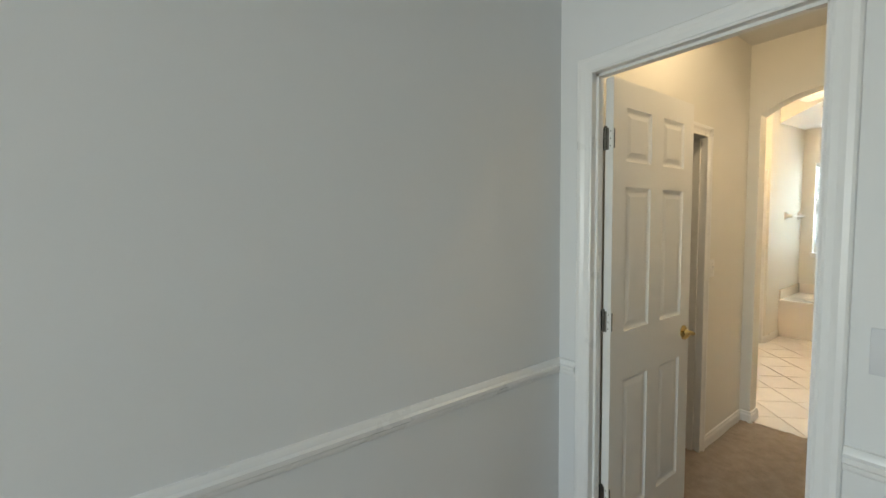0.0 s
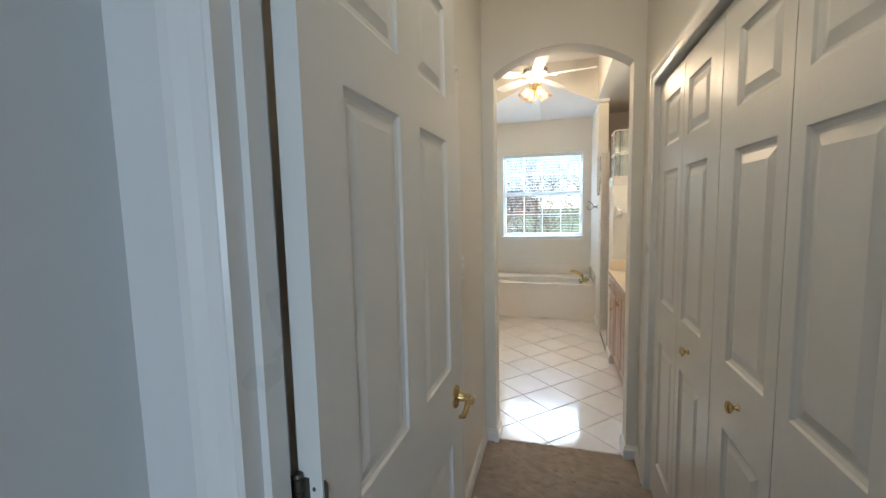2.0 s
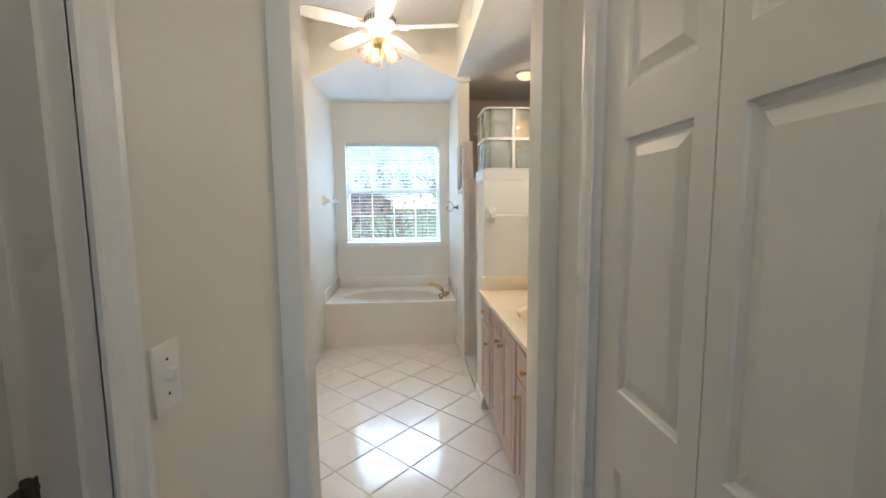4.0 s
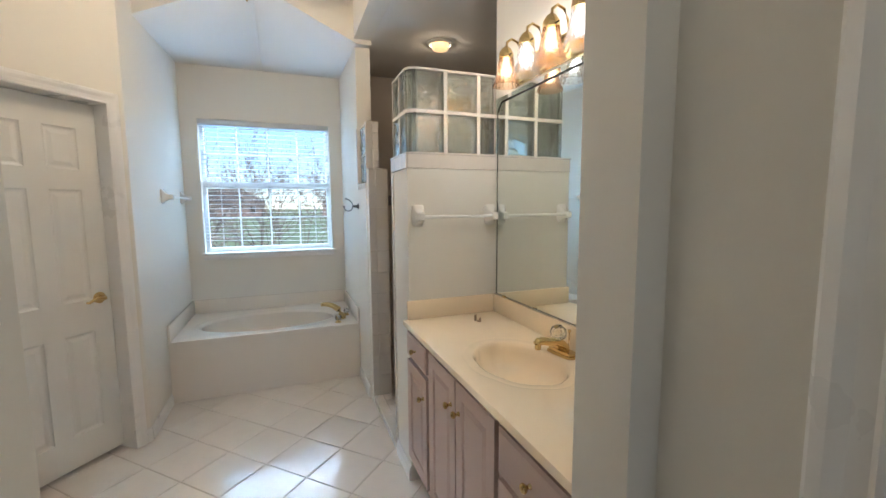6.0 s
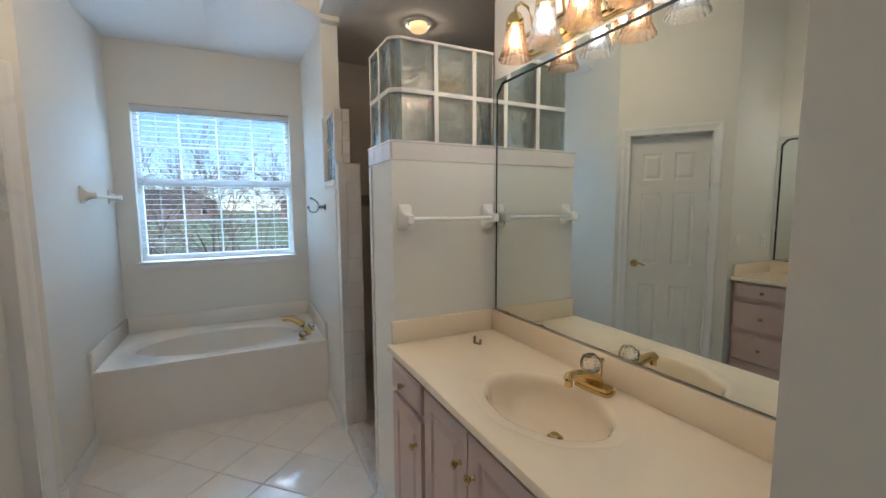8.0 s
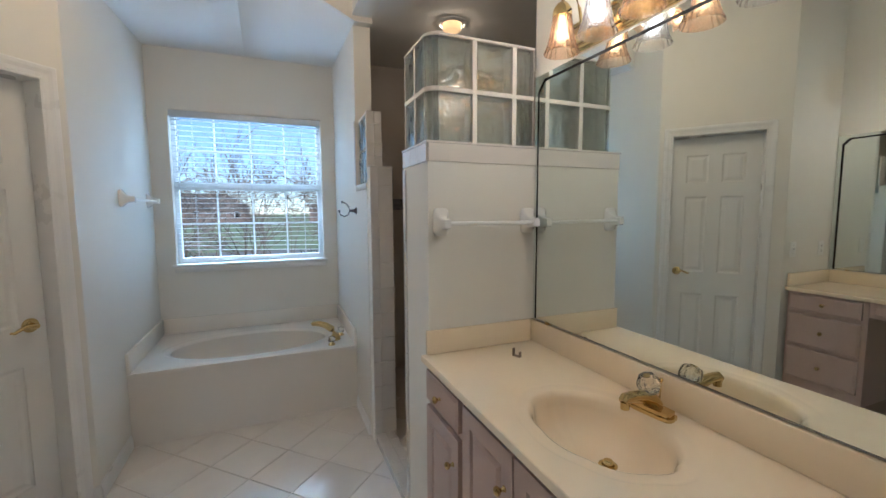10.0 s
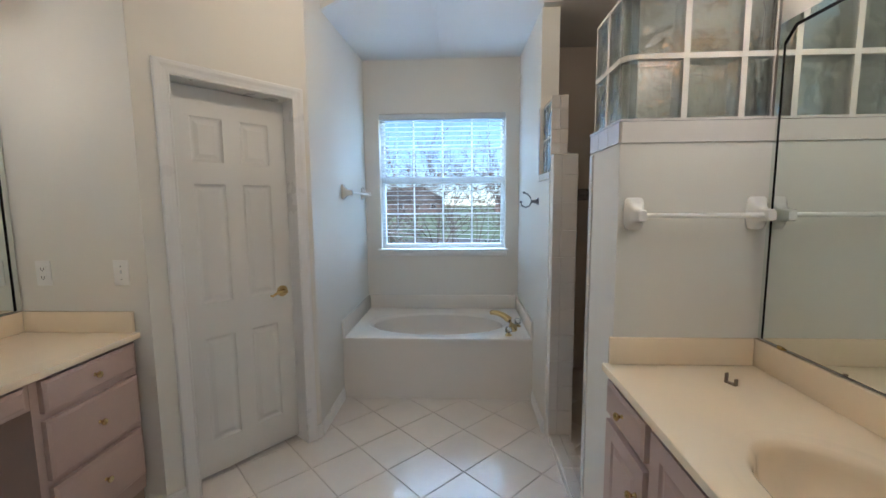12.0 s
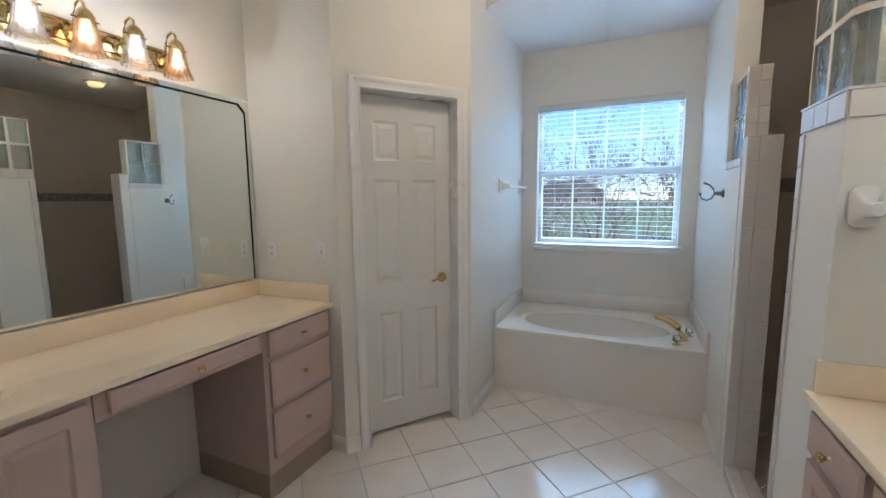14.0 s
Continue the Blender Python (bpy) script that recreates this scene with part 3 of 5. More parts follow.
# mouldings of the bathroom
DN = -N_OUT
door_o = EDGE_A + U * D0
structure("trim_bath_door_casing", fresh((casing, door_o, U, DN, DW, DH)), TRIM, "moulded white casing of the closed door", "door casing")
bm = bmesh.new()
for u0, u1, z0, z1 in ((-0.02, 0, 0, DH + 0.02), (DW, DW + 0.02, 0, DH + 0.02), (0, DW, DH, DH + 0.02)):
    slab(bm, [(u0, z0), (u1, z0), (u1, z1), (u0, z1)], door_o + DN * 0.002, U, (0, 0, 1), N_OUT * 0.13)
structure("trim_bath_door_jamb", bm, TRIM, "white jamb of the closed door", "door jamb")
# near-black sheet added behind the leaf; its colour stands for the shade there
bm = bmesh.new()
slab(bm, [(-0.1, -0.2), (DW + 0.1, -0.2), (DW + 0.1, DH + 0.1), (-0.1, DH + 0.1)], door_o + N_OUT * 0.20, U, (0, 0, 1), N_OUT * 0.02)
structure("dark_sheet_behind_door", bm, DARK, "added black sheet that stands for shade behind the closed door", "wall")
ea = EDGE_A + U * (D0 - 0.068)
eb = EDGE_A + U * (D0 + DW + 0.068)
bm = fresh((run, BASE_PROFILE, (END_X, 3.20), (END_X, EDGE_A.y), (-1, 0)), (run, BASE_PROFILE, EDGE_A.xy, ea.xy, DN.xy), (run, BASE_PROFILE, eb.xy, EDGE_B.xy, DN.xy), (run, BASE_PROFILE, EDGE_B.xy, (TUB_X, ALC_L), (0, -1)), (run, BASE_PROFILE, (8.66, ALC_R), (TUB_X, ALC_R), (0, 1)),
           (run, BASE_PROFILE, (ARCH_X1, 3.19), (ARCH_X1, ARCH_L), (1, 0)))
structure("baseboard_bathroom", bm, TRIM, "white bathroom baseboard", "baseboard")

# ---- doors ----
def room_door(name, m, w, h, label, sides, flip, lever_x, rails=(0.18, 0.758, 0.945, 1.572, 1.684, 1.911), stile=0.165):
    d = thing(name, m, label, "door")
    d["kind"] = "structure"
    part("leaf", fresh((six_panel, w, h, 0.035, rails, stile)), DOORW, d, "six-panel moulded white leaf", smooth=False)
    for s in sides:
        lever_set(d, lever_x, 0.945, 0.035, s, flip)
    return d


d1 = room_door("door_1", pose(3.970, 1.925, 0.018, 0, 0, -0.8), 0.73, 2.112, "white six-panel door standing open in the hall", (-1, 1), 1, 0.668, (0.20, 0.820, 1.042, 1.668, 1.778, 2.002), 0.138)
for z in (0.317, 1.095, 1.865):
    hinge(d1, pose(0.0, 0.016, z, 0, 0, -78))
th = math.degrees(math.atan2(U.y, U.x))
p = door_o + N_OUT * 0.115
d2 = room_door("door_2", pose(p.x, p.y, 0.022, 0, 0, th), DW, DH - 0.027, "closed white six-panel door in the slanting wall", (-1,), 1, DW - 0.062)
d3 = room_door("door_3", pose(SX1 - 0.004, HALL_L + 0.10, 0.018, 0, 0, 92), SX1 - SX0 - 0.02, SH - 0.03, "white six-panel door open into the side room", (1,), 1, 0.48)
for z in (0.25, 1.08, 1.80):
    hinge(d3, pose(-0.004, 0.016, z, 0, 0, -90))


def bifold(x, has_knob, knob_u, folds_first):
    w = (CX1 - CX0) / 4 - 0.004
    h = CH - 0.035
    ob = thing("bifold_door", pose(x, HALL_R - 0.035, 0.02, 0, 0, 180), "white panelled bifold closet door leaf with wood-grain texture", "closet door", "bifold closet leaves")
    s, e = (0.054, 0.108) if folds_first else (0.108, 0.054)
    leaf_bm = bmesh.new()
    leaf(leaf_bm, w, h, 0.034, [0, s, w - e, w], [0, 0.20, 0.825, 1.026, 1.635, 1.748, 1.955, h], {(1, 1), (1, 3), (1, 5)}, [(0.004, 0.006), (0.014, 0.011), (0.020, 0.011), (0.046, 0.003), (0.048, 0.003)])
    part("leaf", leaf_bm, DOORG, ob, smooth=False)
    if has_knob:
        knob(ob, pose(knob_u, -0.017, 0.935, 90), 0.017)
    return ob


DOORG = material("grained_door_paint", (0.74, 0.74, 0.72), 0.33, var=0.03, scale=3, fine=60, bump=0.12)
for k in range(4):
    bifold(CX1 - k * (CX1 - CX0) / 4 - 0.002, k in (1, 2), 0.171 if k == 1 else 0.213, k % 2 == 1)


# ---- cabinets ----
def cab_panel(parent, name, m, w, h, kind):
    """A drawer front or a raised-panel door; m puts its lower left corner at the front of the frame."""
    bm = bmesh.new()
    t = 0.019
    if kind == "drawer":
        leaf(bm, w, h, t, [0, 0.004, w - 0.004, w], [0, 0.004, h - 0.004, h], {(1, 1)}, [(0.010, -0.0045), (0.012, -0.0045)])
    else:
        s = min(0.055, 0.2 * w)
        leaf(bm, w, h, t, [0, s, w - s, w], [0, s, h - s, h], {(1, 1)}, [(0.006, 0.007), (0.012, 0.007), (0.030, 0.001), (0.032, 0.001)])
    return part(name, bm, WOOD, parent, m=m, smooth=False)


def cabinet(name, x0, x1, y_back, y_front, face, fronts, label, z0=0.115, z1=0.872, toe=0.07, toe_mat=None):
    """face: +1 fronts look to +y, -1 to -y. fronts: (kind, x0, x1, z0, z1, knob x, knob z)."""
    c = thing(name, pose(0, 0, 0), label, "cabinet")
    lo, hi = min(y_back, y_front), max(y_back, y_front)
    if name == "sink_cabinet":
        fr = sorted((y_front, y_front - face * 0.02))
        inner = sorted((y_back, y_front - face * 0.0205))
        part("body", fresh((box, x0, x1, lo, hi, z0, 0.70), (box, x0, x1, *fr, 0.7005, z1), (box, x0, x0 + 0.018, *inner, 0.7005, z1), (box, x1 - 0.018, x1, *inner, 0.7005, z1)), WOOD, c, smooth=False)
    else:
        part("body", fresh((box, x0, x1, lo, hi, z0, z1)), WOOD, c, smooth=False)
    if toe:
        tf = y_front - face * toe
        part("toe_kick", fresh((box, x0 + 0.002, x1 - 0.002, min(tf, y_back), max(tf, y_back), 0, z0)), toe_mat or WOOD, c, smooth=False)
    for kind, a, b, c0, c1, kx, kz in fronts:
        m = pose(b if face > 0 else a, y_front + face * 0.0105, c0, 0, 0, 180 if face > 0 else 0)
        f = cab_panel(c, "drawer_front" if kind == "drawer" else "cabinet_door", m, b - a, c1 - c0, kind)
        knob(f, pose((b - kx) if face > 0 else (kx - a), -0.011, kz - c0, 90), 0.0135)
    return c


YR = 1.128
cabinet("vanity_cabinet", 7.248, 7.585, MIR_R + 0.005, YR, 1, [("drawer", 7.268, 7.575, 0.728, 0.848, 7.42, 0.788), ("door", 7.268, 7.575, 0.165, 0.700, 7.305, 0.60)], "pinkish pickled-oak vanity cabinet with a drawer over a door")
cabinet("sink_cabinet", 6.602, 7.244, MIR_R + 0.005, YR, 1, [("door", 6.928, 7.232, 0.165, 0.848, 6.962, 0.735), ("door", 6.614, 6.918, 0.165, 0.848, 6.884, 0.735)], "pinkish pickled-oak sink cabinet with two doors")
cabinet("vanity_cabinet", 6.20, 6.598, MIR_R + 0.005, YR, 1, [("drawer", 6.23, 6.586, 0.700, 0.848, 6.41, 0.775), ("door", 6.23, 6.586, 0.165, 0.680, 6.545, 0.60)], "pinkish pickled-oak cabinet beside the arch wall")
YL = 3.205
cabinet("drawer_cabinet", 7.44, 7.905, MIR_L - 0.005, YL, -1, [("drawer", 7.468, 7.888, 0.735, 0.858, 7.675, 0.797), ("drawer", 7.468, 7.888, 0.475, 0.705, 7.675, 0.592), ("drawer", 7.468, 7.888, 0.215, 0.448, 7.675, 0.335)], "pinkish pickled-oak stack of three drawers", 0.135, toe=0.012, toe_mat=BASEV)
cd = thing("knee_drawer", pose(0, 0, 0), "shallow pinkish oak drawer over the knee space", "drawer")
part("rail", fresh((box, 6.772, 7.438, YL, YL + 0.02, 0.765, 0.872)), WOOD, cd, smooth=False)
f = cab_panel(cd, "drawer_front", pose(6.812, YL - 0.0105, 0.782), 0.60, 0.078, "drawer")
knob(f, pose(0.30, -0.011, 0.04, 90), 0.0145)
cabinet("sink_cabinet", 6.20, 6.768, MIR_L - 0.005, YL, -1, [("door", 6.215, 6.478, 0.165, 0.845, 6.45, 0.735), ("door", 6.488, 6.750, 0.165, 0.845, 6.515, 0.735)], "pinkish pickled-oak sink cabinet beside the knee space")


# ---- worktops with moulded bowls ----
def bowl_top(bm, x0, x1, y0, y1, z, cx, cy, a, b, depth, edge, lip=0.055, dip=0.004, scallop=0.0, n=72, thick=True):
    """A slab top with an oval bowl sunk into it."""
    def ellipse(s, k, zz):
        ring = []
        for i in range(n):
            t = 2 * math.pi * i / n
            w = 1 + scallop * abs(math.sin(4.5 * t)) * (1 if math.sin(t) * side > -0.2 else 0)
            ring.append(bm.verts.new((cx + (a * s + k) * w * math.cos(t), cy + (b * s + k) * w * math.sin(t), zz)))
        return ring
    side = 1
    corners = [math.atan2((q - cy), (p - cx)) % (2 * math.pi) for p, q in ((x1, y1), (x0, y1), (x0, y0), (x1, y0))]
    outer = []
    step = 2 * math.pi / n
    for i in range(n):
        t = i * step
        near = [c for c in corners if abs((c - t + math.pi) % (2 * math.pi) - math.pi) <= step / 2 + 1e-9]
        t = near[0] if near else t
        dx, dy = math.cos(t), math.sin(t)
        s = min(((x1 - cx) / dx if dx > 1e-9 else (x0 - cx) / dx if dx < -1e-9 else 1e9), ((y1 - cy) / dy if dy > 1e-9 else (y0 - cy) / dy if dy < -1e-9 else 1e9))
        outer.append((cx + dx * s, cy + dy * s))
    rings = [[bm.verts.new((p, q, z - edge)) for p, q in outer], [bm.verts.new((p, q, z - 0.003)) for p, q in outer],
             [bm.verts.new((p + 0.003 * (cx - p) / max(0.05, math.hypot(p - cx, q - cy)), q + 0.003 * (cy - q) / max(0.05, math.hypot(p - cx, q - cy)), z)) for p, q in outer]]
    if lip:
        rings += [ellipse(1, lip + 0.006, z), ellipse(1, lip, z - dip * 0.5), ellipse(1, lip - 0.012, z - dip)]
    rings += [ellipse(1, 0.008, z - dip), ellipse(1, 0.0, z - dip - 0.004), ellipse(0.95, 0, z - dip - 0.02)]
    for k in range(1, 9):
        u = k / 8
        rings.append(ellipse(0.95 * math.cos(u * math.pi / 2 * 0.93) ** 0.62, 0, z - dip - 0.02 - (depth - 0.02) * math.sin(u * math.pi / 2)))
    for p, q in zip(rings, rings[1:]):
        for i in range(n):
            bm.faces.new((p[i], p[(i + 1) % n], q[(i + 1) % n], q[i]))
    bm.faces.new(rings[-1])


def vanity_top(name, x0, x1, yb, yf, sx, label):
    c = thing(name, pose(0, 0, 0), label, "worktop")
    f = 1 if yf > yb else -1
    part("top", fresh((bowl_top, x0, x1, min(yb, yf), max(yb, yf), 0.90, sx, (yb + yf) / 2 - f * 0.005, 0.222, 0.162, 0.135, 0.026, 0.045, 0.004, 0.03)), MARBLE, c, "cream cultured-marble top with an oval scalloped bowl")
    part("backsplash", fresh((box, x0, x1, min(yb, yb + f * 0.02), max(yb, yb + f * 0.02), 0.9005, 1.0, 0.004)), MARBLE, c)
    part("side_splash", fresh((box, x1 - 0.02, x1, min(yb + f * 0.0205, yf - f * 0.02), max(yb + f * 0.0205, yf - f * 0.02), 0.9005, 1.0, 0.004)), MARBLE, c)
    m = pose(sx + 0.0, (yb + yf) / 2 - f * 0.045, 0.762)
    part("drain", fresh((lathe, [(0.026, 0), (0.026, 0.003), (0.020, 0.006), (0.016, 0.004), (0.016, 0.012), (0.012, 0.016), (0, 0.017)], m)), BRASS, c, "brass pop-up drain")
    return c


vanity_top("sink_counter", 6.168, 7.598, MIR_R, 1.162, 6.90, "cream marble vanity top with oval sink")
vanity_top("dressing_counter", 6.168, 7.912, MIR_L, 3.172, 6.42, "long cream marble dressing top with oval sink")


def faucet(m):
    f = thing("sink_faucet", m, "polished brass centre-set sink faucet with crystal knob", "faucet", "sink faucets")
    base = [(-0.066, -0.012), (-0.060, -0.024), (-0.03, -0.028), (0.03, -0.028), (0.060, -0.024), (0.066, -0.012), (0.066, 0.012), (0.060, 0.024), (0.03, 0.028), (-0.03, 0.028), (-0.060, 0.024), (-0.066, 0.012)]
    bm = bmesh.new()
    prism(bm, base, 0, 0.010)
    prism(bm, [(x * 0.9, y * 0.85) for x, y in base], 0.010, 0.022)
    part("base", bm, BRASS, f)
    part("spout", fresh((tube, [(0, -0.01, 0.02), (0, 0.01, 0.042), (0, 0.05, 0.060), (0, 0.10, 0.072), (0, 0.128, 0.074), (0, 0.138, 0.066)], [0.024, 0.023, 0.019, 0.016, 0.015, 0.012], 16), (lathe, [(0.012, 0), (0.012, 0.02), (0.0, 0.021)], pose(0, 0.128, 0.044), 14)), BRASS, f, "brass spout with aerator")
    part("stem", fresh((lathe, [(0.024, -0.02), (0.021, 0.0), (0.015, 0.012), (0.011, 0.018), (0.010, 0.030)], pose(0, 0.004, 0.042, -22), 16)), BRASS, f)
    part("crystal_knob", fresh((lathe, [(0.012, 0.0), (0.026, 0.008), (0.031, 0.022), (0.030, 0.040), (0.024, 0.052), (0.012, 0.056), (0, 0.056)], pose(0, 0.013, 0.066, -22), 24, 0.05, 8)), CRYSTAL, f, "faceted clear acrylic knob")
    part("knob_cap", fresh((lathe, [(0.010, 0), (0.010, 0.003), (0, 0.004)], pose(0, 0.013, 0.066, -22) @ pose(0, 0, 0.0555), 14)), BRASS, f)
    part("lift_rod", fresh((tube, [(0, -0.034, 0.01), (0, -0.036, 0.085)], 0.0028, 8), (lathe, [(0.003, 0), (0.007, 0.006), (0.007, 0.012), (0, 0.015)], pose(0, -0.036, 0.083), 12)), BRASS, f)
    return f


fa = faucet(pose(6.885, 0.700, 0.897, 0, 0, 8))
copy_thing(fa, pose(6.42, MIR_L - 0.078, 0.897, 0, 0, 180))
# small brown clip left on the counter
cl = thing("clip", pose(7.415, 0.80, 0.900, 0, 0, 25), "small brown bent metal clip on the vanity top", "clip")
part("bend", fresh((slab, [(0, 0), (0.035, 0), (0.035, 0.032), (0.030, 0.032), (0.030, 0.005), (0.005, 0.005), (0.005, 0.022), (0, 0.022)], (0, 0, 0), (1, 0, 0), (0, 0, 1), (0, 0.012, 0))), CLIPM, cl, smooth=False)


# ---- mirrors ----
def wall_mirror(x0, x1, z0, z1, y, face, label):
    m = thing("wall_mirror", pose(0, 0, 0), label, "mirror")
    b, c = 0.042, 0.042
    bm = bmesh.new()
    box(bm, x0, x1, min(y + face * 0.001, y + face * 0.006), max(y + face * 0.001, y + face * 0.006), z0, z1)
    part("border_strip", bm, MIRROR, m, "bevelled mirror border", smooth=False)
    def cut(k):
        return [(x0 + b - k, z0), (x1 - b + k, z0), (x1 - b + k, z1 - b - c + k), (x1 - b - c + k, z1 - b + k), (x0 + b + c - k, z1 - b + k), (x0 + b - k, z1 - b - c + k)]
    part("dark_edge", fresh((slab, cut(0.016), (0, y + face * 0.0065, 0.002), (1, 0, 0), (0, 0, 1), (0, face * 0.004, 0))), DARK, m, "dark line round the mirror", smooth=False)
    part("glass", fresh((slab, cut(0.0), (0, y + face * 0.0108, 0.005), (1, 0, 0), (0, 0, 1), (0, face * 0.0035, 0))), MIRROR, m, smooth=False)
    for x in (x0 + 0.12, x1 - 0.12):
        part("clip", fresh((box, x - 0.012, x + 0.012, min(y, y + face * 0.018), max(y, y + face * 0.018), z0 - 0.004, z0 + 0.008, 0.002)), BRASS, m)
    return m


wall_mirror(6.19, 7.592, 1.004, 2.055, MIR_R, 1, "large frameless mirror over the sink vanity")
wall_mirror(6.19, 7.908, 1.004, 2.058, MIR_L, -1, "large frameless mirror over the dressing top")


# ---- vanity lights ----
def vanity_light(m, x_list, flip):
    """A brass bar with four arms; local y points out of the wall, x along it."""
    v = thing("vanity_light", m, "polished brass bar light with four fluted bell shades", "wall light", "vanity lights")
    lo, hi = min(x_list) - 0.10, max(x_list) + 0.10
    bm = fresh((box, lo, hi, 0, 0.018, -0.055, 0.055, 0.005), (box, lo + 0.02, hi - 0.02, 0.018, 0.030, -0.030, 0.030, 0.006), (box, lo, hi, 0.018, 0.024, 0.038, 0.048, 0.002), (box, lo, hi, 0.018, 0.024, -0.048, -0.038, 0.002))
    part("back_bar", bm, BRASS, v, "ridged brass back bar")
    for k, x in enumerate(x_list):
        warm = (k + flip) % 2 == 0
        part("rosette", fresh((lathe, [(0.034, 0.028), (0.032, 0.034), (0.018, 0.040), (0, 0.042)], pose(x, 0, 0, -90), 20, 0.06, 8)), BRASS, v)
        part("arm", fresh((tube, [(x, 0.03, 0), (x, 0.05, 0.025), (x, 0.058, 0.07), (x, 0.075, 0.105), (x, 0.105, 0.115), (x, 0.128, 0.098), (x, 0.132, 0.07)], 0.0055, 10)), BRASS, v, "curved brass arm")
        part("holder", fresh((lathe, [(0.010, 0.078), (0.020, 0.070), (0.031, 0.052), (0.033, 0.040), (0.033, 0.028)], pose(x, 0.132, 0), 20)), BRASS, v, "brass shade cup")
        for s in (-1, 1):
            part("thumb_screw", fresh((tube, [(x + s * 0.033, 0.132, 0.036), (x + s * 0.046, 0.132, 0.036)], 0.003, 6)), DARK, v)
        bm = bmesh.new()
        lathe(bm, [(0.029, 0.04), (0.033, 0.015), (0.038, -0.02), (0.045, -0.055), (0.055, -0.082), (0.060, -0.092), (0.0575, -0.092), (0.0525, -0.081), (0.043, -0.055), (0.036, -0.02), (0.031, 0.015), (0.027, 0.04)], pose(x, 0.132, 0), 72, 0.035, 18)
        sh = part("shade", bm, PINKG if warm else SHADEG, v, "fluted clear glass bell shade")
        sh.visible_shadow = False
        bu = part("bulb", fresh((lathe, [(0.0, 0.03), (0.012, 0.028), (0.013, 0.005), (0.020, -0.018), (0.022, -0.034), (0.016, -0.050), (0, -0.056)], pose(x, 0.132, 0), 16)), BULBW if warm else BULBC, v, "lit warm bulb" if warm else "lit cool bulb")
        bu.visible_shadow = False
        bulb_lamp(m @ Vector((x, 0.132, -0.03)), SCONCE_W, WARM if warm else COOL, 0.012)
    return v


vanity_light(pose(0, MIR_R, 2.118), [7.262, 7.094, 6.926, 6.758], 0)
vanity_light(pose(14.3, MIR_L, 2.145, 0, 0, 180), [14.3 - x for x in (7.42, 7.243, 7.066, 6.889)], 0)

# ---- ceiling fan ----
fan = thing("ceiling_fan", pose(8.0, 1.85, 0), "white five-blade ceiling fan with a lit glass light kit", "ceiling fan")
part("downrod", fresh((lathe, [(0.065, HIGH_Z), (0.060, HIGH_Z - 0.03), (0.025, HIGH_Z - 0.055), (0.013, HIGH_Z - 0.06), (0.013, 2.95)])), TRIM, fan, "white rod and canopy")
part("motor", fresh((lathe, [(0.02, 2.99), (0.06, 2.975), (0.095, 2.95), (0.115, 2.92), (0.118, 2.865), (0.095, 2.845), (0.080, 2.84), (0.078, 2.80), (0.05, 2.79), (0.045, 2.765)], Matrix(), 36)), TRIM, fan, "white vented motor housing")
bm = bmesh.new()
for k in range(30):
    r = Matrix.Rotation(2 * math.pi * k / 30, 4, "Z")
    vs = bmesh.ops.create_cube(bm, size=1)["verts"]
    for v in vs:
        v.co = r @ Vector((v.co.x * 0.008, 0.108 + v.co.y * 0.024, 2.893 + v.co.z * 0.034))
part("vent_slots", bm, STEEL, fan, "dark vent slots", smooth=False)
for k in range(5):
    a = 72 * k + 100
    mm = pose(0, 0, 2.838, 0, 0, a)
    part("blade_iron", fresh((slab, [(-0.02, 0.07), (0.02, 0.07), (0.012, 0.13), (0.040, 0.18), (0.03, 0.22), (-0.03, 0.22), (-0.040, 0.18), (-0.012, 0.13)], (0, 0, 0), (1, 0, 0), (0, 1, 0), (0, 0, 0.006))), TRIM, fan, m=mm, smooth=False)
    part("blade", fresh((slab, [(-0.052, 0.17), (0.052, 0.17), (0.064, 0.30), (0.066, 0.50), (0.058, 0.57), (0.035, 0.595), (-0.035, 0.595), (-0.058, 0.57), (-0.066, 0.50), (-0.064, 0.30)], (0, 0, 0.007), (1, 0, 0), (0, 1, 0), (0, 0, 0.006))), TRIM, fan, "white fan blade", m=mm @ pose(0, 0, 0, 0, 12, 0), smooth=False)
part("light_hub", fresh((lathe, [(0.045, 2.765), (0.060, 2.755), (0.062, 2.72), (0.04, 2.70), (0.012, 2.69), (0.008, 2.66), (0, 2.655)], Matrix(), 24)), BRASS, fan, "brass light hub")
for k in range(4):
    a = radians(90 * k + 30)
    mm = pose(0.075 * math.cos(a), 0.075 * math.sin(a), 2.715) @ Matrix.Rotation(a, 4, "Z") @ pose(0, 0, 0, 0, 148, 0)
    s = part("shade", fresh((lathe, [(0.022, 0), (0.030, 0.02), (0.040, 0.05), (0.052, 0.085), (0.062, 0.105), (0.059, 0.105), (0.049, 0.085), (0.037, 0.05), (0.027, 0.02), (0.019, 0.0)], mm, 48, 0.03, 12)), PINKG, fan, "ruffled glass shade")
    s.visible_shadow = False
    b = part("bulb", fresh((lathe, [(0.0, 0.0), (0.012, 0.005), (0.014, 0.02), (0.026, 0.045), (0.028, 0.06), (0.018, 0.08), (0, 0.085)], mm, 16)), BULBW, fan, "lit warm bulb")
    b.visible_shadow = False
    bulb_lamp(Matrix.Translation((8.0, 1.85, 0)) @ mm @ Vector((0, 0, 0.06)), FAN_W / 2, WARM, 0.012)
part("pull_chain", fresh((tube, [(0.01, 0, 2.66), (0.01, 0, 2.575)], 0.0018, 6), (lathe, [(0.003, 2.575), (0.006, 2.565), (0.005, 2.545), (0, 2.54)], pose(0.01, 0, 0), 10)), BRASS, fan)

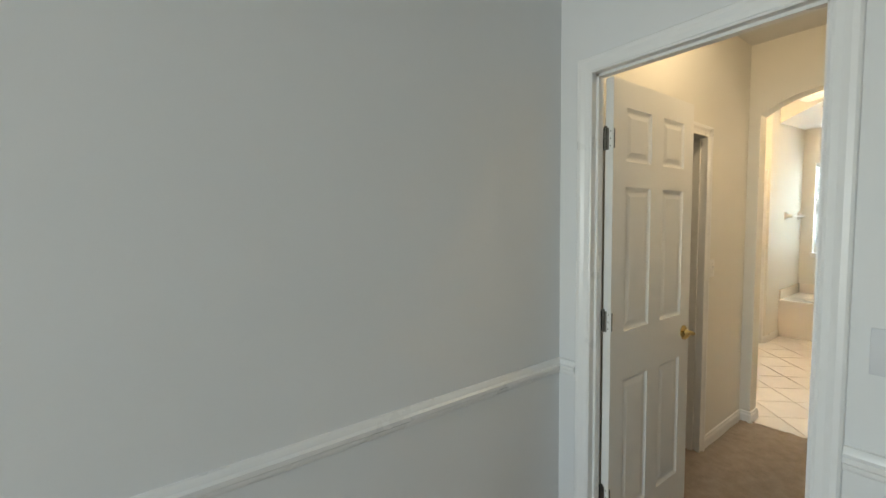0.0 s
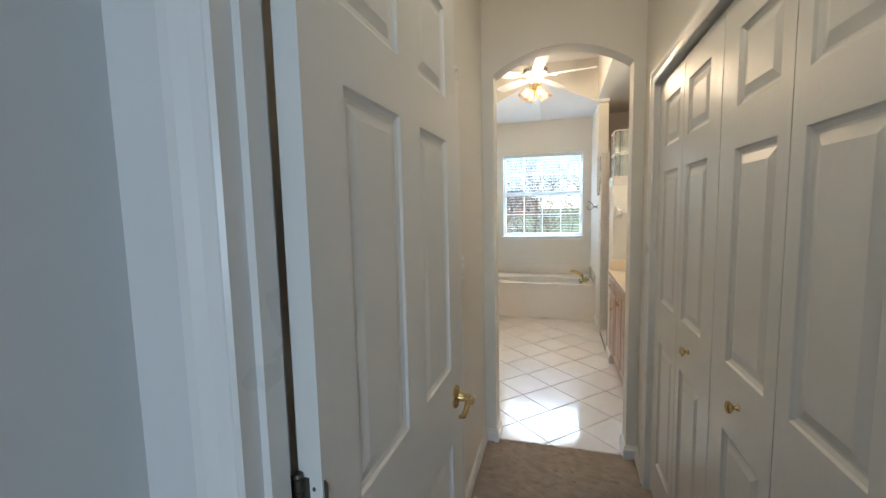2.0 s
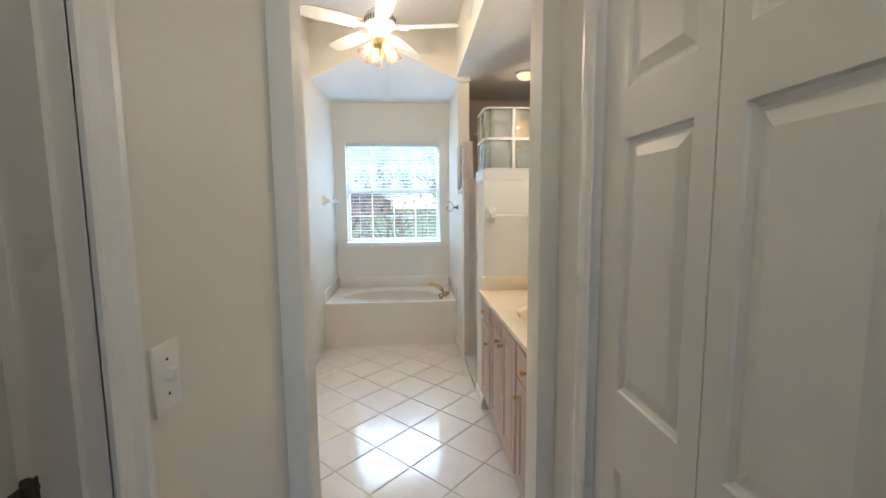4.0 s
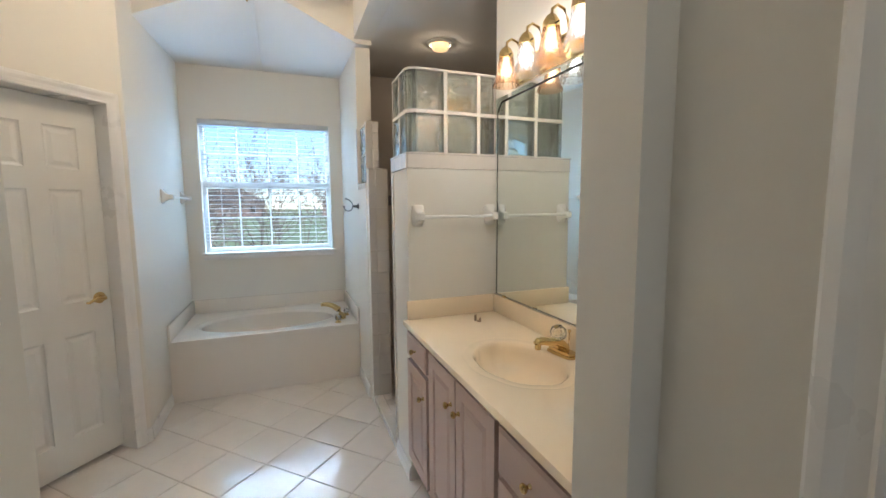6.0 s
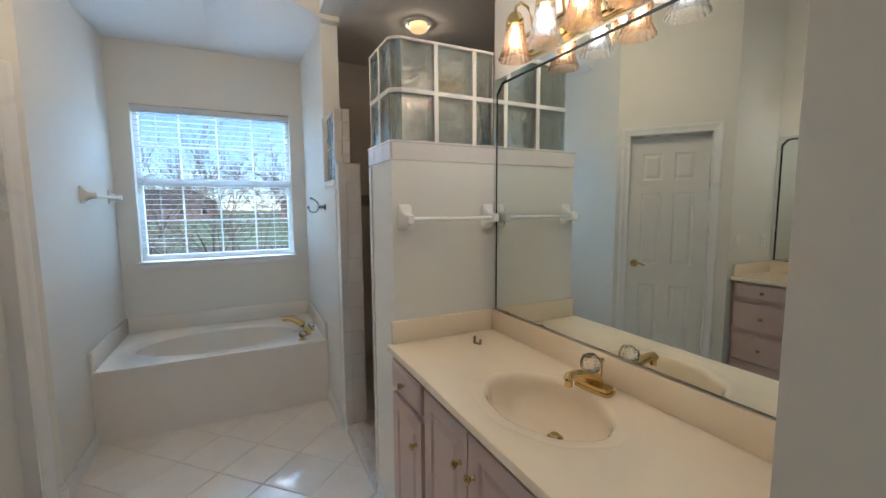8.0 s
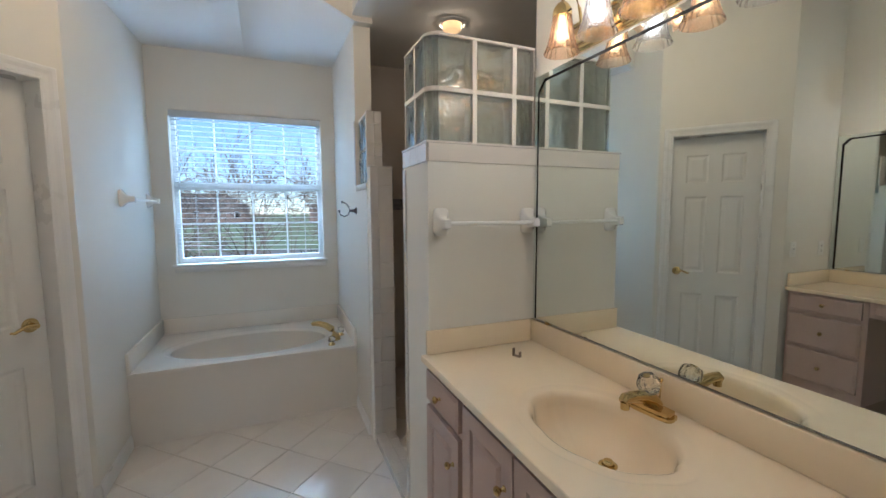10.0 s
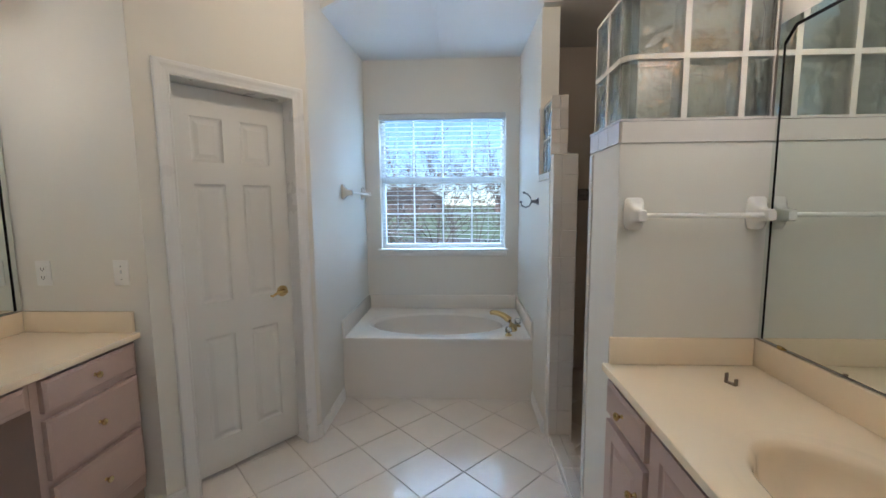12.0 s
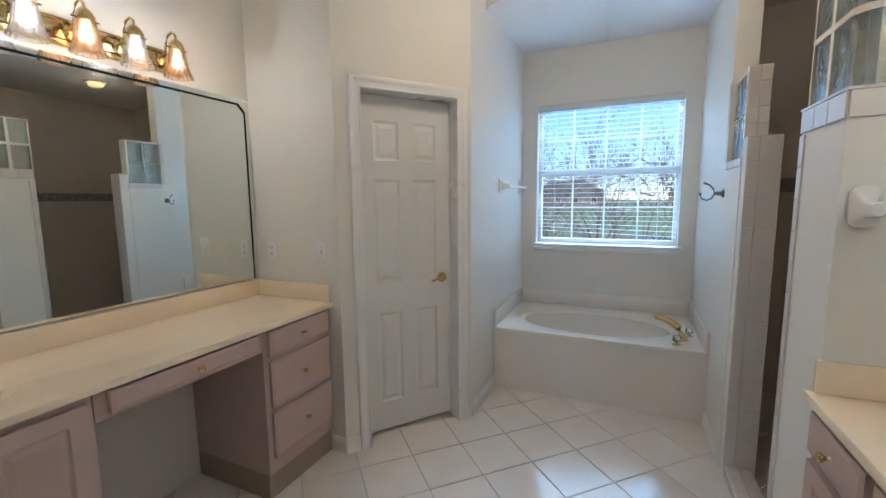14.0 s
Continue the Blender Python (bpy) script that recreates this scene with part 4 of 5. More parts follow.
# ---- shower ceiling light ----
cn = thing("ceiling_light", pose(8.75, 0.51, LOW_Z), "round recessed shower light with a glowing lens", "ceiling light")
part("trim_ring", fresh((lathe, [(0.105, 0), (0.105, -0.006), (0.088, -0.014), (0.080, -0.010), (0.080, 0)], Matrix(), 36)), TRIM, cn)
part("lens", fresh((lathe, [(0.066, -0.006), (0.063, -0.040), (0.054, -0.050), (0, -0.053)], Matrix(), 36)), CANGLOW, cn, "glowing ribbed lens").visible_shadow = False
bulb_lamp((8.75, 0.51, LOW_Z - 0.034), CAN_W, WARM, 0.010)

# ---- hall ceiling light, whose warm light falls on the closet doors ----
hl = thing("ceiling_light", pose(4.62, 1.62, HALL_Z), "white flush dome light on the hall ceiling", "ceiling light")
part("base", fresh((lathe, [(0.13, 0), (0.13, -0.012), (0.12, -0.020), (0, -0.020)], Matrix(), 32)), TRIM, hl)
part("dome", fresh((lathe, [(0.115, -0.020), (0.118, -0.030), (0.100, -0.065), (0.060, -0.090), (0, -0.098)], Matrix(), 32)), CANGLOW, hl, "warm glowing glass dome").visible_shadow = False
bulb_lamp((4.62, 1.62, HALL_Z - 0.06), HALL_W, (1.0, 0.89, 0.72), 0.04)

# ---- bathtub ----
tub = thing("bathtub", pose(0, 0, 0), "cream drop-in oval bathtub with a panelled front", "bathtub")
bm = bmesh.new()
bowl_top(bm, TUB_X, BACK_X - 0.002, ALC_R + 0.002, ALC_L - 0.002, TUB_Z, 9.53, 1.885, 0.325, 0.575, 0.36, 0.022, 0.035, 0.006, 0.0, 96)
part("basin", bm, TUBM, tub, "cream acrylic basin and deck")
part("front_panel", fresh((box, TUB_X + 0.016, TUB_X + 0.035, ALC_R + 0.002, ALC_L - 0.002, 0, TUB_Z - 0.020)), TUBM, tub, smooth=False)
part("back_splash", fresh((box, BACK_X - 0.022, BACK_X - 0.001, ALC_R + 0.022, ALC_L - 0.022, TUB_Z + 0.001, TUB_Z + 0.13, 0.004)), TUBM, tub)
part("side_splash", fresh((box, TUB_X + 0.005, BACK_X - 0.023, ALC_L - 0.021, ALC_L - 0.001, TUB_Z + 0.001, TUB_Z + 0.13, 0.004)), TUBM, tub)
part("side_splash", fresh((box, TUB_X + 0.005, BACK_X - 0.023, ALC_R + 0.001, ALC_R + 0.021, TUB_Z + 0.001, TUB_Z + 0.13, 0.004)), TUBM, tub)

tf = thing("tub_faucet", pose(9.30, 1.275, TUB_Z - 0.001), "brass roman tub spout with two crystal handles", "faucet")
part("spout", fresh((tube, [(0.0, 0.0, 0.0), (0.0, 0.006, 0.04), (0.01, 0.03, 0.085), (0.02, 0.075, 0.118), (0.03, 0.125, 0.135), (0.035, 0.165, 0.138), (0.037, 0.178, 0.130)], [0.034, 0.032, 0.028, 0.024, 0.021, 0.019, 0.014], 16)), BRASS, tf, "curved brass spout")
for dx, dy in ((-0.12, 0.05), (0.11, -0.05)):
    part("handle_base", fresh((lathe, [(0.027, 0), (0.027, 0.006), (0.016, 0.014), (0.012, 0.024)], pose(dx, dy, 0), 18)), BRASS, tf)
    part("crystal_handle", fresh((lathe, [(0.012, 0.022), (0.026, 0.030), (0.029, 0.046), (0.024, 0.062), (0, 0.066)], pose(dx, dy, 0), 24, 0.06, 6)), CRYSTAL, tf, "clear acrylic handle")


# ---- towel bars and hook ----
def towel_bar(m, length, label):
    """Local x along the bar, y out of the wall."""
    t = thing("towel_bar", m, label, "towel bar", "ceramic towel bars")
    for x in (0, length):
        bm = bmesh.new()
        rings = []
        for y, hw, hz, zc in ((0, 0.033, 0.056, 0), (0.009, 0.033, 0.056, 0), (0.013, 0.030, 0.052, 0), (0.020, 0.024, 0.041, -0.002), (0.032, 0.019, 0.028, -0.005), (0.048, 0.0165, 0.021, -0.006), (0.072, 0.0165, 0.020, -0.006), (0.079, 0.013, 0.016, -0.006)):
            ring = []
            for i in range(24):
                c, s = math.cos(2 * math.pi * i / 24), math.sin(2 * math.pi * i / 24)
                ring.append(bm.verts.new((x + hw * math.copysign(abs(c) ** 0.45, c), y, zc + hz * math.copysign(abs(s) ** 0.45, s))))
            rings.append(ring)
        for p, q in zip(rings, rings[1:]):
            for i in range(24):
                bm.faces.new((p[i], p[(i + 1) % 24], q[(i + 1) % 24], q[i]))
        bm.faces.new(rings[0])
        bm.faces.new(rings[-1])
        part("post", bm, CERAMIC, t, "white glazed ceramic post")
    part("bar", fresh((tube, [(0.0, 0.060, -0.006), (length, 0.060, -0.006)], 0.0085, 12)), PLASTIC, t, "clear white bar")
    return t


towel_bar(pose(7.586, 0.668, 1.442, 0, 0, 90), 0.41, "white ceramic towel bar on the half wall")
towel_bar(pose(9.845, ALC_L, 1.578, 0, 0, 180), 0.60, "white ceramic towel bar on the alcove wall")

hk = thing("robe_hook", pose(8.99, ALC_R, 1.492), "chrome double robe hook on the alcove wall", "hook")
part("flange", fresh((lathe, [(0.026, 0), (0.026, 0.004), (0.016, 0.010), (0.011, 0.022), (0.014, 0.030), (0.010, 0.034), (0.008, 0.05)], pose(0, 0, 0, -90), 20)), CHROME, hk)
part("prong", fresh((tube, [(0, 0.045, 0.0), (0, 0.055, 0.03), (0, 0.075, 0.052), (0, 0.095, 0.060)], 0.005, 8), (lathe, [(0, -0.009), (0.007, -0.006), (0.009, 0), (0.007, 0.006), (0, 0.009)], pose(0, 0.098, 0.061), 12)), CHROME, hk)
part("prong", fresh((tube, [(0, 0.045, 0.0), (0, 0.060, -0.030), (0, 0.085, -0.040), (0, 0.112, -0.028), (0, 0.118, -0.008)], 0.005, 8), (lathe, [(0, -0.009), (0.007, -0.006), (0.009, 0), (0.007, 0.006), (0, 0.009)], pose(0, 0.119, -0.002), 12)), CHROME, hk)


# ---- outlets and switches ----
def wall_plate(m, kind, label, w=0.072, h=0.116, mat=PLASTIC):
    p = thing("outlet" if kind == "outlet" else "light_switch", m, label, kind)
    part("plate", fresh((box, -w / 2, w / 2, 0, 0.006, -h / 2, h / 2, 0.002)), mat, p)
    if kind == "outlet":
        for z in (-0.02, 0.02):
            part("socket", fresh((box, -0.017, 0.017, 0.006, 0.0085, z - 0.014, z + 0.014, 0.001)), PLASTIC, p)
            part("slot", fresh((box, -0.008, -0.005, 0.0085, 0.009, z - 0.004, z + 0.006), (box, 0.005, 0.008, 0.0085, 0.009, z - 0.004, z + 0.006), (box, -0.003, 0.003, 0.0085, 0.009, z - 0.010, z - 0.006)), DARK, p, smooth=False)
    else:
        part("toggle", fresh((box, -0.005, 0.005, 0.006, 0.018, -0.004, 0.014, 0.001)), PLASTIC, p)
        for z in (-0.03, 0.03):
            part("screw", fresh((lathe, [(0.003, 0.006), (0.002, 0.0075), (0, 0.0075)], pose(0, 0, z, -90), 8)), STEEL, p)
    return p


wall_plate(pose(END_X, 3.61, 1.178, 0, 0, 90), "outlet", "white duplex outlet above the dressing top")
wall_plate(pose(END_X, 3.235, 1.180, 0, 0, 90), "switch", "white toggle switch plate beside the slanting wall")
wall_plate(pose(BED_X, 1.095, 1.197, 0, 0, 90), "switch", "white switch plate beside the bedroom doorway", 0.085, 0.122, PLATEW)
wall_plate(pose(5.425, HALL_L, 1.222, 0, 0, 180), "switch", "white toggle switch plate on the hall wall")


# ---- shower half wall, pillar and glass blocks ----
CAP_Z, BLK_Z = 1.685, 1.762
hw = [(7.588, MIR_R), (7.588, 1.130), (7.905, 1.130), (7.905, 1.010), (7.71, 1.010), (7.71, MIR_R)]
structure("wall_half", fresh((prism, hw, -0.01, CAP_Z)), WALL, "cream half wall below the glass blocks", "half wall")
structure("wall_half_foot", fresh((run, BASE_PROFILE, (7.59, 1.130), (7.866, 1.130), (0, 1))), TRIM, "white baseboard of the half wall", "baseboard")


def glass_block(parent, w, h, d, m):
    """Hollow glass block: wavy pressed faces inside a clear rim; local x across, y deep, z up."""
    bm = bmesh.new()
    n, seed = 26, random.uniform(0, 50)
    for face in (-1, 1):
        flat, wavy = [], []
        for i in range(n + 1):
            for k in range(n + 1):
                x, z = -w / 2 + w * i / n, h * k / n
                edge = min(w / 2 - abs(x), z, h - z)
                round_off = 0.006 * max(0.0, 1 - edge / 0.008)
                bend = noise.noise((x * 11, z * 11, seed + face))
                swirl = noise.noise((x * 26 + seed + 2.2 * bend, z * 26 + 7 * face - 2.2 * bend, seed))
                fade = min(1.0, edge / 0.02)
                flat.append(bm.verts.new((x, face * (d / 2 - round_off - (0.004 + 0.0065 * swirl) * fade), z)))
                wavy.append(bm.verts.new((x, face * (d / 2 - 0.016 + 0.002 * bend * fade), z)))
        at = lambda i, k: i * (n + 1) + k
        for sheet in (flat, wavy):
            for i in range(n):
                for k in range(n):
                    bm.faces.new((sheet[at(i, k)], sheet[at(i + 1, k)], sheet[at(i + 1, k + 1)], sheet[at(i, k + 1)]))
        rim = [at(i, 0) for i in range(n)] + [at(n, k) for k in range(n)] + [at(i, n) for i in range(n, 0, -1)] + [at(0, k) for k in range(n, 0, -1)]
        for p, q in zip(rim, rim[1:] + rim[:1]):
            bm.faces.new((flat[p], flat[q], wavy[q], wavy[p]))
    t = d / 2 - 0.0205
    for x0, x1, z0, z1 in ((-w / 2, -w / 2 + 0.006, 0, h), (w / 2 - 0.006, w / 2, 0, h), (-w / 2 + 0.0065, w / 2 - 0.0065, 0, 0.006), (-w / 2 + 0.0065, w / 2 - 0.0065, h - 0.006, h)):
        box(bm, x0, x1, -t, t, z0, z1)
    return part("glass_block", bm, GLASSB, parent, m=m)


def mortar_joint(parent, *size):
    return part("mortar_joint", fresh((box, *size)), MORTAR, parent, smooth=False)


gp = thing("glass_block_screen", pose(0, 0, 0), "two-row wavy glass block screen on the shower half wall", "glass blocks")
RH = 0.198
depth = 0.075
ys = [(MIR_R + 0.004, 0.715), (0.729, 0.905), (0.919, 1.072)]
xs = [(7.655, 7.755), (7.769, 7.895)]
for r in range(2):
    z = BLK_Z + 0.006 + r * (RH + 0.012)
    for a, b in ys:
        glass_block(gp, b - a, RH, depth, pose(7.650, (a + b) / 2, z, 0, 0, 90))
    for a, b in xs:
        glass_block(gp, b - a, RH, depth, pose((a + b) / 2 + 0.012, 1.078, z))
TOPZ = BLK_Z + 2 * (RH + 0.012) + 0.004
for z0, z1 in ((BLK_Z, BLK_Z + 0.006), (BLK_Z + 0.003 + RH, BLK_Z + 0.021 + RH), (TOPZ - 0.010, TOPZ)):
    mortar_joint(gp, 7.609, 7.691, MIR_R, 1.072, z0, z1)
    mortar_joint(gp, 7.6912, 7.913, 1.0455, 1.119, z0, z1)
    part("mortar_joint", fresh((prism, [(7.609, 1.0722), (7.622, 1.100), (7.648, 1.119), (7.691, 1.119), (7.691, 1.0722)], z0, z1)), MORTAR, gp, smooth=False)
for r in range(2):
    z = BLK_Z + 0.0065 + r * (RH + 0.0145)
    part("corner_block", fresh((prism, [(7.6125, 1.0725), (7.625, 1.098), (7.650, 1.1155), (7.6665, 1.1155), (7.6665, 1.0725)], z, z + RH - 0.004)), GLASSB, gp, "rounded clear glass corner piece")
for y0, y1 in ((0.715, 0.729), (0.905, 0.919)):
    mortar_joint(gp, 7.6105, 7.6895, y0 - 0.003, y1 + 0.003, BLK_Z, TOPZ - 0.011)
mortar_joint(gp, 7.764, 7.784, 1.046, 1.1175, BLK_Z, TOPZ - 0.011)
mortar_joint(gp, 7.905, 7.914, 1.046, 1.118, BLK_Z, TOPZ)
mortar_joint(gp, 7.612, 7.688, MIR_R, MIR_R + 0.004, BLK_Z, TOPZ - 0.011)

PX0, PX1 = 8.545, 8.632
structure("wall_pillar", fresh((box, PX0 + 0.008, PX1, ALC_R - 0.145, ALC_R - 0.004, -0.01, 1.757), (box, PX1, PAN_X, ALC_R - 0.145, ALC_R, -0.01, 1.655), (box, PX1 + 0.002, PX1 + 0.012, ALC_R - 0.103, ALC_R - 0.004, 1.757, 2.108)), WALL, "low wall between bathtub and shower opening", "half wall")
gp2 = thing("glass_block_window", pose(0, 0, 0), "two by two glass block panel beside the shower", "glass blocks")
bw = 0.148
for i in range(2):
    for r in range(2):
        glass_block(gp2, bw, 0.205, 0.08, pose(PX1 + 0.018 + bw / 2 + i * (bw + 0.008), ALC_R - 0.054, 1.675 + r * 0.214))
for size in ((PX1 + 0.012, PAN_X, ALC_R - 0.09, ALC_R - 0.018, 1.655, 1.674), (PX1 + 0.0125, PAN_X, ALC_R - 0.09, ALC_R - 0.018, 1.880, 1.888), (PX1 + 0.012, PAN_X, ALC_R - 0.09, ALC_R - 0.018, 2.094, 2.108),
              (PX1 + 0.018 + bw, PX1 + 0.026 + bw, ALC_R - 0.088, ALC_R - 0.02, 1.674, 2.094), (PAN_X - 0.004, PAN_X - 0.0005, ALC_R - 0.088, ALC_R - 0.02, 1.674, 2.094)):
    mortar_joint(gp2, *size)
structure("shower_curb", fresh((box, 7.905, PX0, 1.02, 1.135, -0.01, 0.052)), GROUT, "low tiled curb of the shower opening", "curb")
rod = thing("shower_arm", pose(0, 0, 0), "dark curved shower hose behind the half wall", "shower hose")
part("hose", fresh((tube, [(9.74, 0.25, 1.90), (9.45, 0.45, 1.99), (9.1, 0.65, 1.95), (8.85, 0.78, 1.82), (8.75, 0.82, 1.72)], 0.012, 8)), STEEL, rod)
part("shower_head", fresh((lathe, [(0.014, 0), (0.02, 0.03), (0.035, 0.05), (0.038, 0.06), (0, 0.062)], pose(8.75, 0.82, 1.73, 180), 16)), CHROME, rod)

# ---- window and blind ----
win = thing("window_1", pose(0, 0, 0), "white double-hung window with muntins over the bathtub", "window")
win["kind"] = "structure"
XF = BACK_X + 0.075
MZ = (WZ0 + WZ1) / 2 + 0.02
part("window_frame", fresh((box, XF, XF + 0.05, WY0, WY0 + 0.035, WZ0, WZ1), (box, XF, XF + 0.05, WY1 - 0.035, WY1, WZ0, WZ1), (box, XF, XF + 0.05, WY0 + 0.035, WY1 - 0.035, WZ0, WZ0 + 0.045), (box, XF, XF + 0.05, WY0 + 0.035, WY1 - 0.035, WZ1 - 0.04, WZ1)), TRIM, win, smooth=False)
part("meeting_rail", fresh((box, XF - 0.004, XF + 0.046, WY0 + 0.035, WY1 - 0.035, MZ - 0.028, MZ + 0.028, 0.004)), TRIM, win, smooth=False)
for i in range(1, 4):
    y = WY0 + 0.035 + (WY1 - WY0 - 0.07) * i / 4
    for z0, z1 in ((WZ0 + 0.045, MZ - 0.028), (MZ + 0.028, WZ1 - 0.04)):
        part("muntin", fresh((box, XF + 0.012, XF + 0.030, y - 0.0065, y + 0.0065, z0, z1)), TRIM, win, smooth=False)
for z in ((WZ0 + 0.045 + MZ - 0.028) / 2, (MZ + 0.028 + WZ1 - 0.04) / 2):
    part("muntin", fresh((box, XF + 0.013, XF + 0.029, WY0 + 0.035, WY1 - 0.035, z - 0.0065, z + 0.0065)), TRIM, win, smooth=False)
for z0, z1 in ((WZ0 + 0.045, MZ - 0.028), (MZ + 0.028, WZ1 - 0.04)):
    pn = part("pane", fresh((box, XF + 0.034, XF + 0.038, WY0 + 0.036, WY1 - 0.036, z0, z1)), PANE, win, smooth=False)
    pn.visible_shadow = False
part("window_sill", fresh((box, BACK_X - 0.028, XF, WY0 - 0.025, WY1 + 0.025, WZ0 - 0.022, WZ0 + 0.001, 0.004), (box, BACK_X - 0.014, BACK_X - 0.001, WY0 - 0.012, WY1 + 0.012, WZ0 - 0.065, WZ0 - 0.023, 0.003)), TRIM, win)

bl = thing("window_blind", pose(0, 0, 0), "white horizontal slat blind, lowered, with a crooked bottom rail", "blind")
XB = BACK_X + 0.034
part("head_rail", fresh((box, XB - 0.032, XB + 0.028, WY0 + 0.004, WY1 - 0.004, WZ1 - 0.052, WZ1 - 0.004, 0.003)), VINYL, bl)
slat = bmesh.new()
w = WY1 - WY0 - 0.03
for k in range(4):
    x0, x1 = -0.024 + 0.012 * k, -0.024 + 0.012 * (k + 1)
    def arc(x):
        return 0.0016 * (1 - (x / 0.024) ** 2)
    for top in (0.0, 0.0014):
        slat.faces.new([slat.verts.new((x, y, arc(x) + top)) for x, y in ((x0, 0), (x1, 0), (x1, w), (x0, w))])
bmesh.ops.remove_doubles(slat, verts=slat.verts, dist=1e-6)
first = part("slat", slat, VINYL, bl, m=pose(XB, WY0 + 0.015, WZ1 - 0.075, 0, 4))
ns = 27
zb0 = WZ0 + 0.085
for k in range(1, ns):
    s = new("slat", first.data)
    s.parent = bl
    u = k / (ns - 1)
    s.matrix_basis = pose(XB + random.uniform(-0.001, 0.001), WY0 + 0.015, WZ1 - 0.075 - (WZ1 - 0.075 - zb0) * u - 0.004 * max(0, u - 0.9) * 10, max(0, u - 0.86) * 14, 1.5 + random.uniform(-1.2, 1.2))
part("bottom_rail", fresh((box, XB - 0.026, XB + 0.026, 0, w, -0.009, 0.009, 0.003)), VINYL, bl, m=pose(XB, WY0 + 0.012, WZ0 + 0.030, 2.6))
for y in (WY0 + 0.16, (WY0 + WY1) / 2, WY1 - 0.16):
    for dx in (-0.026, 0.026):
        part("ladder_cord", fresh((tube, [(XB + dx, y, WZ0 + 0.04), (XB + dx, y, WZ1 - 0.05)], 0.0011, 5)), VINYL, bl)
part("wand", fresh((tube, [(XB - 0.034, WY1 - 0.06, WZ1 - 0.06), (XB - 0.036, WY1 - 0.055, WZ1 - 0.62)], 0.004, 8)), VINYL, bl)

# ---- outside the window ----
GZ = -0.6
structure("ground", fresh((box, 10.2, 400, -250, 250, GZ - 0.3, GZ)), GRASS, "sunlit winter lawn", "lawn")
structure("road", fresh((box, 24, 30, -200, 200, GZ, GZ + 0.02)), ASPHALT, "grey street beyond the lawn", "road")


def bare_tree(x, y, h, seed, spread, name="bare_tree"):
    rnd = random.Random(seed)
    t = thing(name, pose(x, y, GZ), "leafless winter tree with many thin branches", "tree", "bare trees")
    trunk, twigs = bmesh.new(), bmesh.new()

    def grow(bm2, p, d, length, r, level):
        pts, rad = [p], [r]
        for k in range(4):
            d = (d + Vector((rnd.uniform(-1, 1), rnd.uniform(-1, 1), rnd.uniform(-0.2, 0.6))) * 0.13).normalized()
            p = p + d * length / 4
            pts.append(p)
            rad.append(max(0.006, r * (1 - 0.2 * (k + 1) * 0.9)))
        tube(bm2, pts, rad, 6 if level < 2 else 4, False)
        if level >= 4:
            return
        for k in range(6 if level == 0 else rnd.randint(3, 4)):
            i = rnd.randint(2, 4)
            a, tilt = rnd.uniform(0, 6.283), rnd.uniform(0.35, spread)
            q = d.orthogonal().normalized()
            q.rotate(Matrix.Rotation(a, 3, d))
            grow(twigs, pts[i], (d * math.cos(tilt) + q * math.sin(tilt)).normalized(), (h * 0.26 if level == 0 else length * rnd.uniform(0.62, 0.85)), rad[i] * 0.72, level + 1)

    grow(trunk, Vector((0, 0, 0)), Vector((0, 0, 1)), h * 0.10, h * 0.012, 0)
    part("trunk", trunk, BARK, t)
    part("branches", twigs, BARK, t, "bare thin branches")
    return t


for x, y, h, sd in ((14.6, 2.9, 5.0, 1), (15.5, 1.5, 5.4, 2), (16.5, 4.0, 6.0, 3), (17.5, 0.2, 6.0, 4), (19, 2.4, 7, 5), (33, 7, 10, 6), (34, -2, 10, 7)):
    bare_tree(x, y, h, sd, 0.9)


def shrub(x, y, w, h, seed):
    rnd = random.Random(seed)
    t = thing("shrub", pose(x, y, GZ), "dark evergreen shrub on the lawn", "shrub", "shrubs")
    bm = bmesh.new()
    for k in range(900):
        a, e, r = rnd.uniform(0, 6.283), math.acos(rnd.uniform(0, 1)), rnd.uniform(0.55, 1.0) * (0.85 + 0.2 * math.sin(seed + 3 * k))
        c = Vector((w * r * math.sin(e) * math.cos(a), w * r * math.sin(e) * math.sin(a), h * r * math.cos(e)))
        u = Vector((rnd.uniform(-1, 1), rnd.uniform(-1, 1), rnd.uniform(-1, 1))).normalized() * 0.07
        v = u.orthogonal().normalized() * 0.03
        bm.faces.new([bm.verts.new(c + q) for q in (u, v, -u, -v)])
    part("leaves", bm, LEAFM, t, smooth=False)
    part("stem", fresh((tube, [(0, 0, 0), (0, 0, h * 0.6)], 0.05, 6)), BARK, t)
    return t


for x, y, w, h, sd in ((14.4, 3.1, 0.5, 0.7, 11), (22.5, 4.5, 1.0, 1.3, 13), (15, 0.7, 0.5, 0.8, 14), (16.2, 1.7, 0.9, 0.95, 17), (15.6, 2.7, 0.8, 0.8, 18), (18, 0.6, 1.2, 1.3, 19), (17.2, 3.6, 1.1, 1.1, 20), (38, 9, 2.5, 3.0, 15), (37, -3, 2.2, 2.4, 16)):
    shrub(x, y, w, h, sd)


